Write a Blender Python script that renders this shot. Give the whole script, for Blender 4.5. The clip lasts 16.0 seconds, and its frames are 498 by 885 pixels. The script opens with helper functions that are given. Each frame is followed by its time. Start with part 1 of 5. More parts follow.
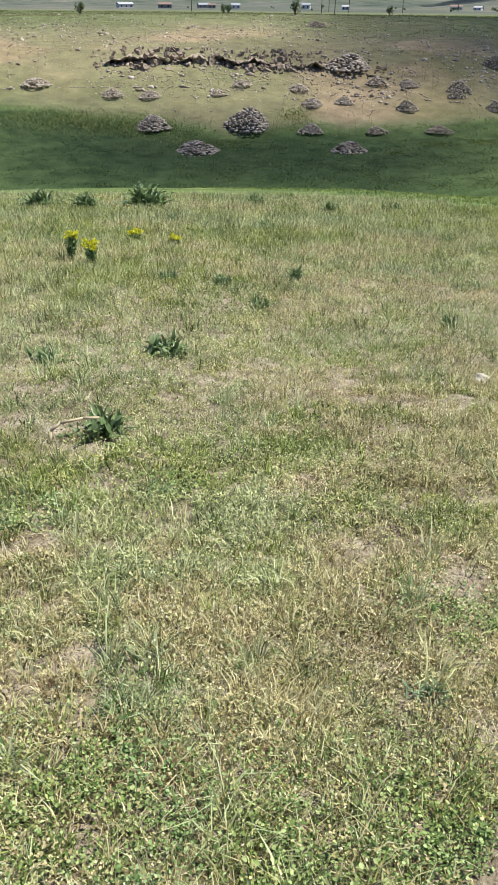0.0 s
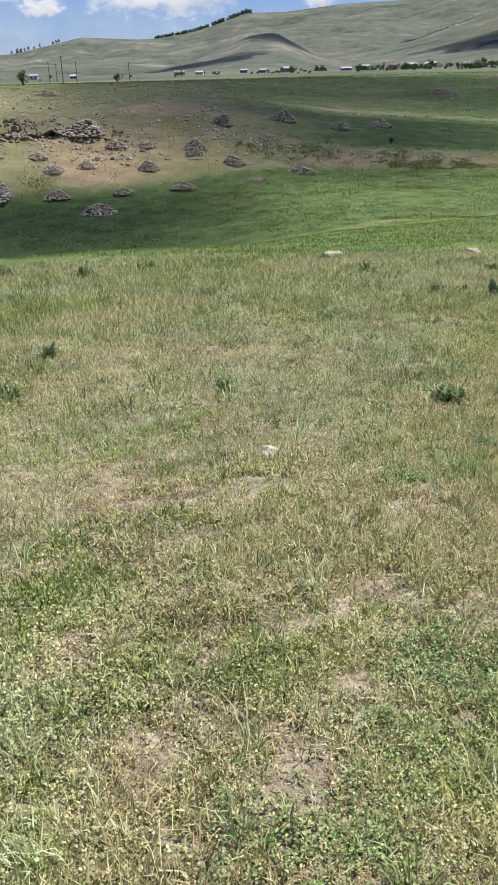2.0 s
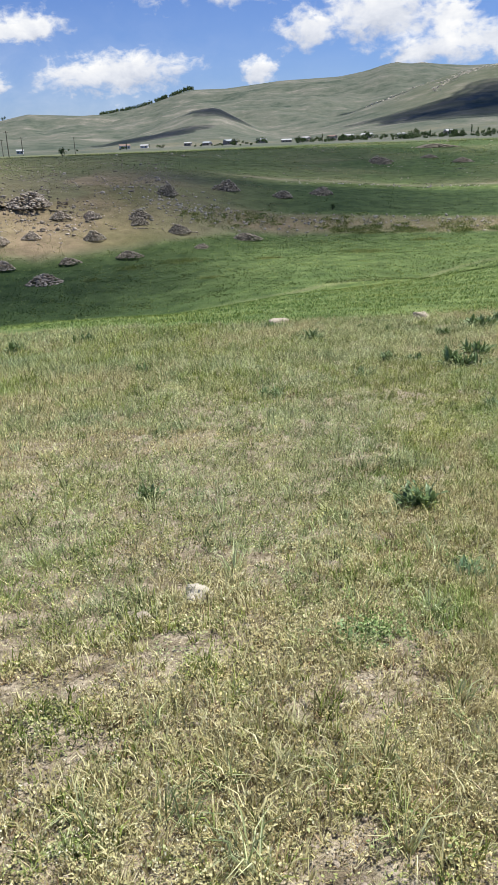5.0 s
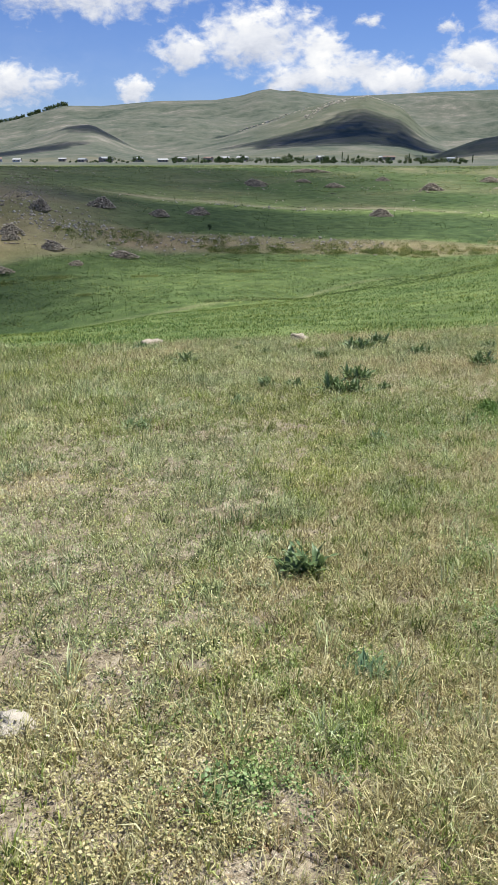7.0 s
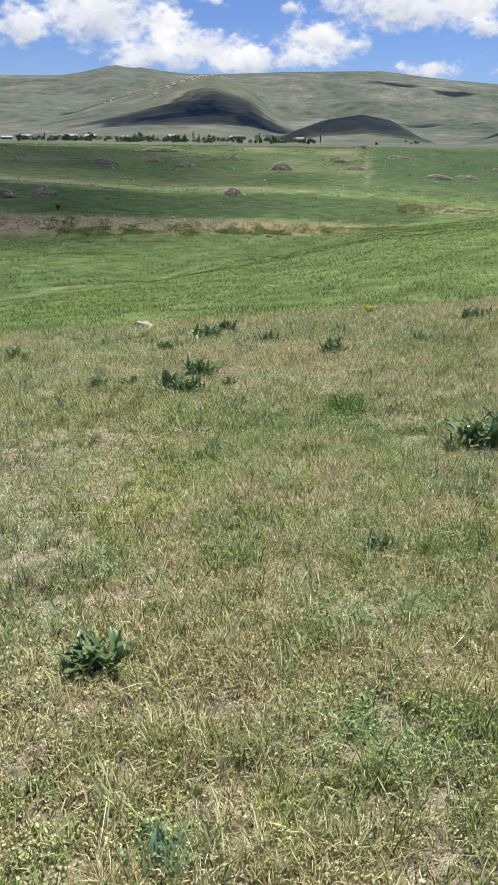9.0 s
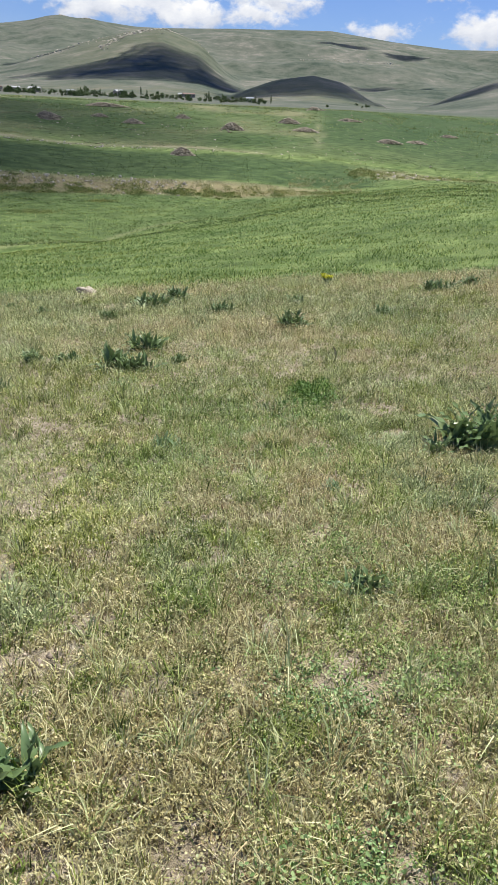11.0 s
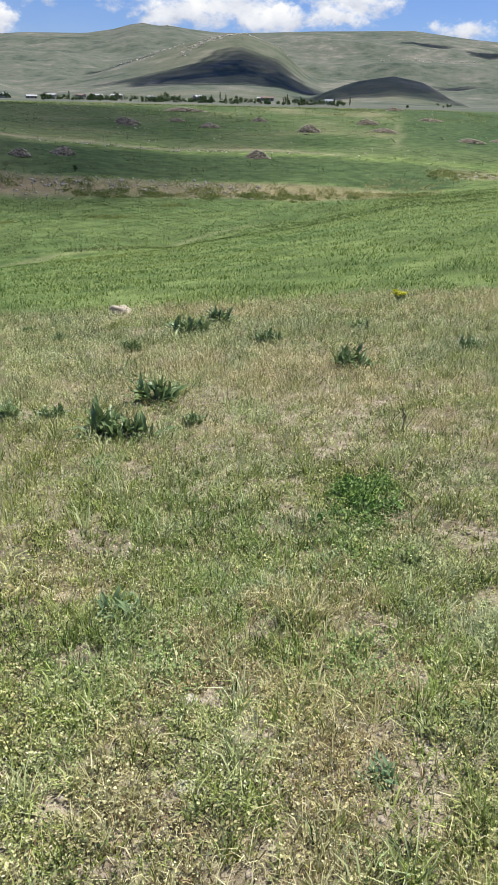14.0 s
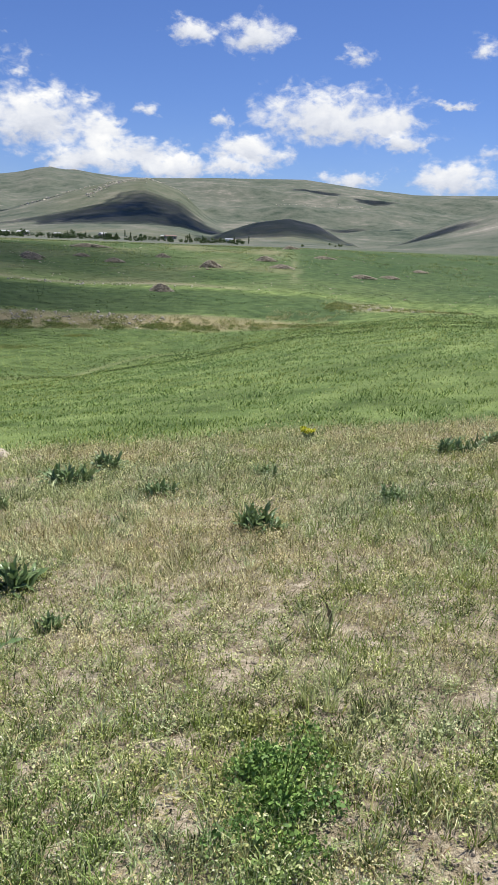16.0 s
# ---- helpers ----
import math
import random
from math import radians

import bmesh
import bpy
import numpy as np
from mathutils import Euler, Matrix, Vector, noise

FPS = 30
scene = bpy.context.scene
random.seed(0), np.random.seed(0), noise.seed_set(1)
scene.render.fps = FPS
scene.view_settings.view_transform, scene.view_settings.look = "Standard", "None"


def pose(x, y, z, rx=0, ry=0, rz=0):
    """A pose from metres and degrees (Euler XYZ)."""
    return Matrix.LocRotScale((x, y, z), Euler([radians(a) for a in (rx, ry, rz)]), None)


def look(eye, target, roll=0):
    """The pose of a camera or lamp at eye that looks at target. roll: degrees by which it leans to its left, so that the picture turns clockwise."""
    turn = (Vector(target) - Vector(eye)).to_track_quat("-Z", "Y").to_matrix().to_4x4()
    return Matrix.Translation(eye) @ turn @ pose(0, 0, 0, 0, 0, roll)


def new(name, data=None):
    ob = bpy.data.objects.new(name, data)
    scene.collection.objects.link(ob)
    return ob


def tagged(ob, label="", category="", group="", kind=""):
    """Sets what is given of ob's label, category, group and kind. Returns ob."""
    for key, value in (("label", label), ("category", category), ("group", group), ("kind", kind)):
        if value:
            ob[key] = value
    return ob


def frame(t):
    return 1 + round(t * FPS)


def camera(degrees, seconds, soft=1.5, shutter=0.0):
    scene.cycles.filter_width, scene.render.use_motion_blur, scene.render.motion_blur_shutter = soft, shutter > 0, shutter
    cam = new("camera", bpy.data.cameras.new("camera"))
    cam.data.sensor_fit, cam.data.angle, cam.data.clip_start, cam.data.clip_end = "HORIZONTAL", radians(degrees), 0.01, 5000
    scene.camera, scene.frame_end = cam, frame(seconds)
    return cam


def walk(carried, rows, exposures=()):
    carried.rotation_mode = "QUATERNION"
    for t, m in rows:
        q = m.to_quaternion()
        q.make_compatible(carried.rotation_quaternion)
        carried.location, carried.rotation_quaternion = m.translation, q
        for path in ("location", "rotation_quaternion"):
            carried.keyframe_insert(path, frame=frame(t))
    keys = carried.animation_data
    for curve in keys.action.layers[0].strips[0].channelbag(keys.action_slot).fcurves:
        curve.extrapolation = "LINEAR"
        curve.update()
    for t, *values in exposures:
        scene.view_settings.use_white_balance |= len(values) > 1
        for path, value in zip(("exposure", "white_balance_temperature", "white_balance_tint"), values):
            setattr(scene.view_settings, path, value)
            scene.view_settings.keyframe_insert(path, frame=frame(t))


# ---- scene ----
cam = camera(34.99, 16.0, soft=0.55)
PATH = [
    (0, look((0.631, -3.339, 1.806), (-5.301, 3.077, -3.057), 0.52)),
    (0.5, look((0.372, -3.154, 1.720), (-5.010, 3.731, -3.141), -3.79)),
    (1, look((0.258, -2.968, 1.704), (-5.066, 4.253, -2.712), -5.32)),
    (1.5, look((0.255, -2.708, 1.701), (-4.668, 4.958, -2.422), -3.70)),
    (2, look((0.255, -2.589, 1.677), (-3.736, 5.521, -2.602), -1.63)),
    (2.5, look((0.130, -2.457, 1.648), (-3.290, 5.837, -2.768), -1.19)),
    (3, look((-0.000, -2.341, 1.623), (-3.254, 5.948, -2.928), -1.26)),
    (3.5, look((-0.021, -2.240, 1.598), (-3.424, 5.937, -3.044), -2.55)),
    (4, look((0.015, -2.053, 1.608), (-3.609, 6.227, -2.670), -3.62)),
    (4.2, look((0.043, -1.977, 1.614), (-3.548, 6.413, -2.474), -3.14)),
    (6.3, look((-0.220, -1.037, 1.448), (-3.728, 7.725, -1.855), -2.09)),
    (6.5, look((-0.226, -0.981, 1.450), (-3.496, 7.875, -1.847), -1.66)),
    (7, look((-0.201, -0.781, 1.425), (-2.364, 8.375, -1.965), 0.06)),
    (7.5, look((-0.244, -0.512, 1.402), (-1.027, 8.887, -1.922), 2.02)),
    (8, look((-0.224, -0.275, 1.364), (-0.878, 9.128, -1.974), 0.74)),
    (8.5, look((-0.129, 0.023, 1.348), (-1.306, 9.309, -2.170), -0.95)),
    (9, look((-0.068, 0.210, 1.333), (-0.554, 9.527, -2.266), 0.65)),
    (9.2, look((-0.082, 0.300, 1.307), (-0.154, 9.605, -2.357), 1.43)),
    (11.3, look((-0.150, 1.165, 1.228), (0.112, 10.302, -2.828), 2.84)),
    (11.5, look((-0.148, 1.315, 1.216), (0.194, 10.434, -2.874), 2.81)),
    (12, look((-0.108, 1.610, 1.182), (-0.193, 10.844, -2.654), 1.10)),
    (12.5, look((0.002, 1.958, 1.167), (-0.499, 11.226, -2.556), 1.22)),
    (13, look((0.022, 2.337, 1.081), (-0.316, 11.579, -2.723), 2.87)),
    (13.5, look((0.015, 2.627, 1.072), (-0.373, 11.820, -2.845), 2.18)),
    (14, look((0.120, 3.000, 1.041), (-0.615, 12.141, -2.947), 1.26)),
    (14.5, look((0.152, 3.302, 1.010), (-0.397, 12.473, -2.940), 2.62)),
    (15, look((0.069, 3.691, 0.960), (-0.309, 12.965, -2.762), 3.01)),
    (15.5, look((0.073, 4.000, 0.929), (-0.627, 13.538, -1.993), 1.32)),
    (16, look((0.182, 4.335, 0.935), (0.538, 14.016, -1.544), 2.01)),
]
walk(cam, PATH, [(0, 0.60), (1.2, 0.56), (2.0, 0.50), (3.5, 0.54), (8, 0.54), (12, 0.55), (16, 0.52)])

# ---- world, sun, exposure ----
SUN_AZ, SUN_EL = -48.0, 68.0        # degrees, azimuth counted to the left from +y


def heading(az, el):
    a, e = radians(az), radians(el)
    return Vector((-math.sin(a) * math.cos(e), math.cos(a) * math.cos(e), math.sin(e)))


SUN_WAY = heading(SUN_AZ, SUN_EL)
sun_data = bpy.data.lights.new("sun", "SUN")
sun_data.energy, sun_data.angle, sun_data.color = 5.0, radians(0.6), (1.0, 0.96, 0.88)
sun = new("sun", sun_data)
sun.rotation_euler = (-SUN_WAY).to_track_quat("-Z", "Y").to_euler()

# cumulus in the sky: azimuth, elevation, half width and half height in degrees
CUMULUS = [
    (12.9, 7.1, 4.5, 2.5), (8.9, 6.3, 2.1, 2.1), (5.9, 5.2, 3.7, 1.4), (9.6, 8.5, 1.1, 0.7), (0.6, 7.7, 0.9, 0.7),
    (-1.4, 5.8, 3.3, 1.4), (-7.0, 7.9, 6.2, 2.3), (-10.8, 7.6, 2.5, 1.6), (-12.0, 6.5, 1.8, 0.8), (2.6, 12.8, 1.8, 1.0),
    (-1.7, 12.9, 2.4, 1.4), (-8.6, 11.8, 1.1, 0.8), (-16.7, 12.1, 1.2, 0.7), (13.9, 9.9, 1.1, 0.4),
    (-15.2, 4.3, 3.3, 1.6)]
CUMULUS_LEFT = [
    (-8.4, 4.3, 2.5, 0.7), (-0.2, 4.8, 2.5, 0.7), (24.9, 10.2, 11.0, 2.6), (35.8, 7.0, 3.1, 1.2), (30.0, 4.2, 6.0, 1.6),
    (21.0, 4.2, 1.6, 0.9), (42.0, 4.6, 3.7, 1.0), (38.2, 3.8, 1.6, 0.8), (32.4, 4.3, 2.9, 1.3), (43.4, 2.5, 2.5, 0.8),
    (6.8, 5.4, 5.0, 1.3), (50.0, 5.0, 5.0, 1.5), (-26.0, 7.0, 5.0, 2.2), (-17.9, 6.1, 1.1, 0.8),
    (3.4, 4.7, 4.5, 1.1), (9.5, 4.8, 4.0, 1.3), (-15.1, 8.9, 1.4, 0.4), (5.5, 8.2, 0.8, 0.6), (17.5, 6.4, 2.2, 1.6)]


class Nodes:
    """Short hand for building node trees."""

    def __init__(self, tree):
        self.tree = tree
        tree.nodes.clear()

    def add(self, kind, ins=None, **props):
        node = self.tree.nodes.new(kind)
        for key, value in props.items():
            setattr(node, key, value)
        for key, value in (ins or {}).items():
            self.plug(value, node.inputs[key])
        return node

    def plug(self, value, socket):
        if isinstance(value, bpy.types.NodeSocket):
            self.tree.links.new(value, socket)
        else:
            socket.default_value = value

    def math(self, op, a, b=0.0, c=0.0):
        return self.add("ShaderNodeMath", {0: a, 1: b, 2: c}, operation=op).outputs[0]

    def ramp(self, fac, stops, interpolation="LINEAR"):
        node = self.add("ShaderNodeValToRGB", {0: fac})
        ramp = node.color_ramp
        ramp.interpolation = interpolation
        while len(ramp.elements) < len(stops):
            ramp.elements.new(1.0)
        for el, (at, col) in zip(ramp.elements, stops):
            el.position = at
            el.color = (*col, 1.0) if len(col) == 3 else col
        return node.outputs[0]

    def mix(self, fac, a, b, blend="MIX"):
        node = self.add("ShaderNodeMix", data_type="RGBA", blend_type=blend)
        for key, value in ((0, fac), (6, a), (7, b)):
            if isinstance(value, tuple) and len(value) == 3:
                value = (*value, 1.0)
            self.plug(value, node.inputs[key])
        return node.outputs[2]

    def noise(self, vector, scale, detail=4.0, rough=0.55, warp=0.0):
        node = self.add("ShaderNodeTexNoise", {"Vector": vector, "Scale": scale, "Detail": detail, "Roughness": rough, "Distortion": warp})
        return node.outputs[0]


def make_world():
    world = bpy.data.worlds.new("sky")
    scene.world = world
    world.use_nodes = True
    n = Nodes(world.node_tree)
    sky = n.add("ShaderNodeTexSky", sky_type="NISHITA", sun_disc=False, sun_elevation=radians(SUN_EL), sun_rotation=radians(-SUN_AZ),
                altitude=1500.0, air_density=1.0, dust_density=0.6, ozone_density=2.0).outputs[0]
    way = n.add("ShaderNodeTexCoord").outputs["Generated"]
    sep = n.add("ShaderNodeSeparateXYZ", {0: way})
    el = n.math("MULTIPLY", n.math("ARCSINE", sep.outputs[2]), 57.2958)
    az = n.math("MULTIPLY", n.math("ARCTAN2", n.math("MULTIPLY", sep.outputs[0], -1.0), sep.outputs[1]), 57.2958)
    flat = n.add("ShaderNodeCombineXYZ", {0: az, 1: n.math("MULTIPLY", el, 1.5), 2: 0.0}).outputs[0]
    stir = n.add("ShaderNodeSeparateColor", {0: n.add("ShaderNodeTexNoise", {"Vector": flat, "Scale": 0.55, "Detail": 5.0, "Roughness": 0.6}).outputs["Color"]})
    az = n.math("ADD", az, n.math("MULTIPLY_ADD", stir.outputs[0], 3.6, -1.8))
    el = n.math("ADD", el, n.math("MULTIPLY_ADD", stir.outputs[1], 1.8, -0.9))
    puff = n.noise(flat, 0.42, 7.0, 0.6, 0.4)
    fine = n.noise(flat, 1.6, 6.0, 0.65, 0.2)
    best = None
    low = None
    for a, e, sa, se in CUMULUS + CUMULUS_LEFT:
        u = n.math("DIVIDE", n.math("SUBTRACT", az, a), sa)
        v = n.math("DIVIDE", n.math("SUBTRACT", el, e), se)
        v = n.math("MULTIPLY", v, n.math("ADD", 1.12, n.math("MULTIPLY", n.math("SIGN", v), -0.12)))
        d = n.math("SUBTRACT", 1.0, n.math("SQRT", n.math("ADD", n.math("MULTIPLY", u, u), n.math("MULTIPLY", v, v))))
        if sa < 1.3:
            d = n.math("MULTIPLY_ADD", d, 0.6, -0.06)
        best = d if best is None else n.math("SMOOTH_MAX", best, d, 0.12)
        shade = n.math("MULTIPLY_ADD", v, 0.5, 0.5)
        lit = n.math("MULTIPLY", shade, n.add("ShaderNodeMapRange", {0: d, 1: -0.45, 2: 0.35}, interpolation_type="SMOOTHSTEP").outputs[0])
        low = lit if low is None else n.math("SMOOTH_MAX", low, lit, 0.3)
    lobe = n.noise(flat, 1.0, 3.0, 0.55, 0.5)
    body = n.math("ADD", best, n.math("MULTIPLY_ADD", puff, 1.3, -0.62))
    body = n.math("ADD", body, n.math("MULTIPLY_ADD", lobe, 1.1, -0.55))
    body = n.math("ADD", body, n.math("MULTIPLY_ADD", fine, 0.34, -0.17))
    mask = n.add("ShaderNodeMapRange", {0: body, 1: -0.08, 2: 0.70}, interpolation_type="SMOOTHSTEP").outputs[0]
    # thin veil near the horizon, mostly towards the valley's mouth
    veil = n.math("MULTIPLY", n.add("ShaderNodeMapRange", {0: el, 1: 9.0, 2: 1.0, 3: 0.0, 4: 0.45}).outputs[0],
                  n.add("ShaderNodeMapRange", {0: az, 1: 14.0, 2: 40.0, 3: 0.15, 4: 1.0}).outputs[0])
    tone = n.math("ADD", n.math("MULTIPLY", low, 0.55), n.math("MULTIPLY", puff, 0.75))
    white = n.ramp(tone, [(0.36, (0.52, 0.57, 0.69)), (0.66, (0.80, 0.83, 0.90)), (0.92, (1.04, 1.04, 1.03))])
    cover = n.math("MAXIMUM", mask, n.math("MULTIPLY", veil, n.math("MULTIPLY_ADD", puff, 1.2, 0.1)))
    cloud = n.mix(1.0, white, (CLOUD_GLOW, CLOUD_GLOW, CLOUD_GLOW), "MULTIPLY")
    deep = n.mix(1.0, sky, SKY_TINT, "MULTIPLY")
    colour = n.mix(cover, deep, cloud)
    back = n.add("ShaderNodeBackground", {0: colour, 1: 0.072})
    n.add("ShaderNodeOutputWorld", {0: back.outputs[0]})


CLOUD_GLOW = 9.5
SKY_TINT = (0.56, 0.70, 1.08)
make_world()

# ---- materials ----
def material(name):
    m = bpy.data.materials.new(name)
    m.use_nodes = True
    return m, Nodes(m.node_tree)


def finish(n, colour, rough=0.9, bump=None, strength=0.3, distance=0.02, metal=0.0, through_light=0.0, gloss=0.3):
    bsdf = n.add("ShaderNodeBsdfPrincipled", {"Base Color": colour, "Roughness": rough, "Metallic": metal, "Specular IOR Level": gloss})
    if bump is not None:
        b = n.add("ShaderNodeBump", {"Strength": strength, "Distance": distance, "Height": bump})
        n.plug(b.outputs[0], bsdf.inputs["Normal"])
    out = bsdf.outputs[0]
    if through_light > 0:
        leaf = n.add("ShaderNodeBsdfTranslucent", {0: colour})
        out = n.add("ShaderNodeMixShader", {0: through_light, 1: out, 2: leaf.outputs[0]}).outputs[0]
    n.add("ShaderNodeOutputMaterial", {0: out})


def place(n):
    return n.add("ShaderNodeNewGeometry").outputs["Position"]


def island(n):
    return n.add("ShaderNodeNewGeometry").outputs["Random Per Island"]


def blade_material(name, stops, patch_a, patch_b, patch_scale=0.9, through_light=0.2, rough=0.55, clumped=False, gloss=0.25):
    """Leaves and blades: each has its own tone, plants differ, and patches of the meadow lean to one colour or the other."""
    m, n = material(name)
    fac = island(n)
    if clumped:
        plant = n.add("ShaderNodeAttribute", attribute_name="tone").outputs["Fac"]
        fac = n.math("ADD", n.math("MULTIPLY", fac, 0.8), n.math("MULTIPLY_ADD", plant, 0.75, -0.275))
    own = n.ramp(fac, stops)
    patch = n.noise(place(n), patch_scale, 3.0, 0.6)
    tint = n.ramp(patch, [(0.35, patch_a), (0.65, patch_b)])
    finish(n, n.mix(1.0, own, tint, "MULTIPLY"), rough, through_light=through_light, gloss=gloss)
    return m


def stone_material(name, dark, light, scale=6.0, lichen=(0.36, 0.33, 0.24)):
    m, n = material(name)
    p = place(n)
    own = n.ramp(island(n), [(0.0, dark), (0.55, tuple((a + b) / 2 for a, b in zip(dark, light))), (1.0, light)])
    grain = n.noise(p, scale * 6, 5.0, 0.7)
    blotch = n.noise(p, scale, 4.0, 0.6)
    col = n.mix(n.math("MULTIPLY", blotch, 0.5), own, lichen)
    col = n.mix(0.55, col, n.ramp(grain, [(0.3, (0.45, 0.45, 0.45)), (0.7, (1.0, 1.0, 1.0))]), "MULTIPLY")
    finish(n, col, 0.92, grain, 0.5, 0.03)
    return m


M_GREEN = blade_material("green_grass", [(0.0, (0.05, 0.08, 0.017)), (0.35, (0.18, 0.235, 0.055)), (0.7, (0.35, 0.41, 0.129)), (1.0, (0.50, 0.54, 0.239))], (0.88, 1.0, 0.9), (1.08, 1.03, 0.78), through_light=0.22, clumped=True)
M_BLUE = blade_material("grey_green_grass", [(0.0, (0.06, 0.08, 0.035)), (0.35, (0.24, 0.29, 0.132)), (0.7, (0.46, 0.51, 0.264)), (1.0, (0.66, 0.69, 0.422))], (0.93, 1.0, 1.02), (1.06, 1.03, 0.88), through_light=0.22, clumped=True)
M_STRAW = blade_material("dry_grass", [(0.0, (0.14, 0.115, 0.052)), (0.35, (0.43, 0.39, 0.202)), (0.7, (0.63, 0.59, 0.344)), (1.0, (0.76, 0.72, 0.473))], (1.0, 0.97, 0.9), (0.95, 1.0, 0.95), through_light=0.22)
M_RUSTY = blade_material("rusty_stems", [(0.0, (0.12, 0.08, 0.045)), (0.5, (0.38, 0.29, 0.17)), (1.0, (0.60, 0.50, 0.33))], (1.0, 0.95, 0.9), (1.05, 1.0, 0.9), through_light=0.22, clumped=True)
M_HERB = blade_material("low_herb_leaves", [(0.0, (0.045, 0.06, 0.019)), (0.35, (0.19, 0.22, 0.082)), (0.7, (0.37, 0.39, 0.176)), (1.0, (0.56, 0.56, 0.318))], (0.9, 1.0, 1.0), (1.08, 1.03, 0.82), 1.4, through_light=0.14, clumped=True)
M_PALEHERB = blade_material("bleached_herb_leaves", [(0.0, (0.085, 0.07, 0.031)), (0.35, (0.27, 0.245, 0.114)), (0.7, (0.47, 0.43, 0.229)), (1.0, (0.66, 0.61, 0.378))], (0.97, 1.0, 0.97), (1.04, 0.97, 0.86), 1.4, through_light=0.14, clumped=True)
M_SEED = blade_material("seed_heads", [(0.0, (0.22, 0.20, 0.12)), (0.5, (0.52, 0.50, 0.34)), (1.0, (0.74, 0.72, 0.55))], (0.95, 1.0, 0.98), (1.03, 0.98, 0.9), through_light=0.15)
M_LUSH = blade_material("lush_herb_leaves", [(0.0, (0.045, 0.085, 0.022)), (0.5, (0.20, 0.29, 0.10)), (1.0, (0.45, 0.53, 0.27))], (0.85, 1.0, 1.0), (1.10, 1.04, 0.75), 2.0, through_light=0.25)
M_TURF = blade_material("valley_turf", [(0.0, (0.024, 0.048, 0.014)), (0.5, (0.082, 0.125, 0.038)), (1.0, (0.21, 0.25, 0.095))], (0.88, 0.97, 0.95), (1.15, 1.05, 0.8), 0.08)
M_FIELD = blade_material("field_grass", [(0.0, (0.04, 0.085, 0.02)), (0.45, (0.150, 0.232, 0.060)), (0.8, (0.295, 0.365, 0.12)), (1.0, (0.56, 0.60, 0.31))], (0.85, 0.97, 0.9), (1.15, 1.05, 0.8), 0.12, through_light=0.3)
M_WEED = blade_material("bank_weeds", [(0.0, (0.07, 0.11, 0.025)), (0.5, (0.19, 0.25, 0.07)), (1.0, (0.44, 0.43, 0.21))], (0.8, 0.9, 0.8), (1.2, 1.1, 0.9), 0.3)
M_DOCK = blade_material("dock_leaf", [(0.0, (0.085, 0.135, 0.055)), (0.5, (0.17, 0.24, 0.11)), (1.0, (0.36, 0.43, 0.25))], (0.9, 1.0, 1.0), (1.1, 1.05, 0.85), 6.0, 0.2, 0.36, gloss=0.4)
M_YELLOW = blade_material("yellow_bracts", [(0.0, (0.42, 0.45, 0.02)), (1.0, (0.72, 0.70, 0.05))], (0.95, 1.0, 1.0), (1.05, 1.0, 1.0), 6.0)
M_TREE = blade_material("tree_leaves", [(0.0, (0.035, 0.06, 0.022)), (0.5, (0.06, 0.10, 0.035)), (1.0, (0.11, 0.16, 0.06))], (0.9, 1.0, 0.95), (1.1, 1.0, 0.9), 0.05, 0.2)
M_STONE = stone_material("field_stone", (0.19, 0.145, 0.11), (0.74, 0.64, 0.53))
M_DARKSTONE = stone_material("dark_basalt", (0.11, 0.088, 0.066), (0.56, 0.49, 0.385))
M_PALESTONE = stone_material("pale_limestone", (0.48, 0.43, 0.35), (0.66, 0.62, 0.53), 14.0, (0.5, 0.44, 0.34))


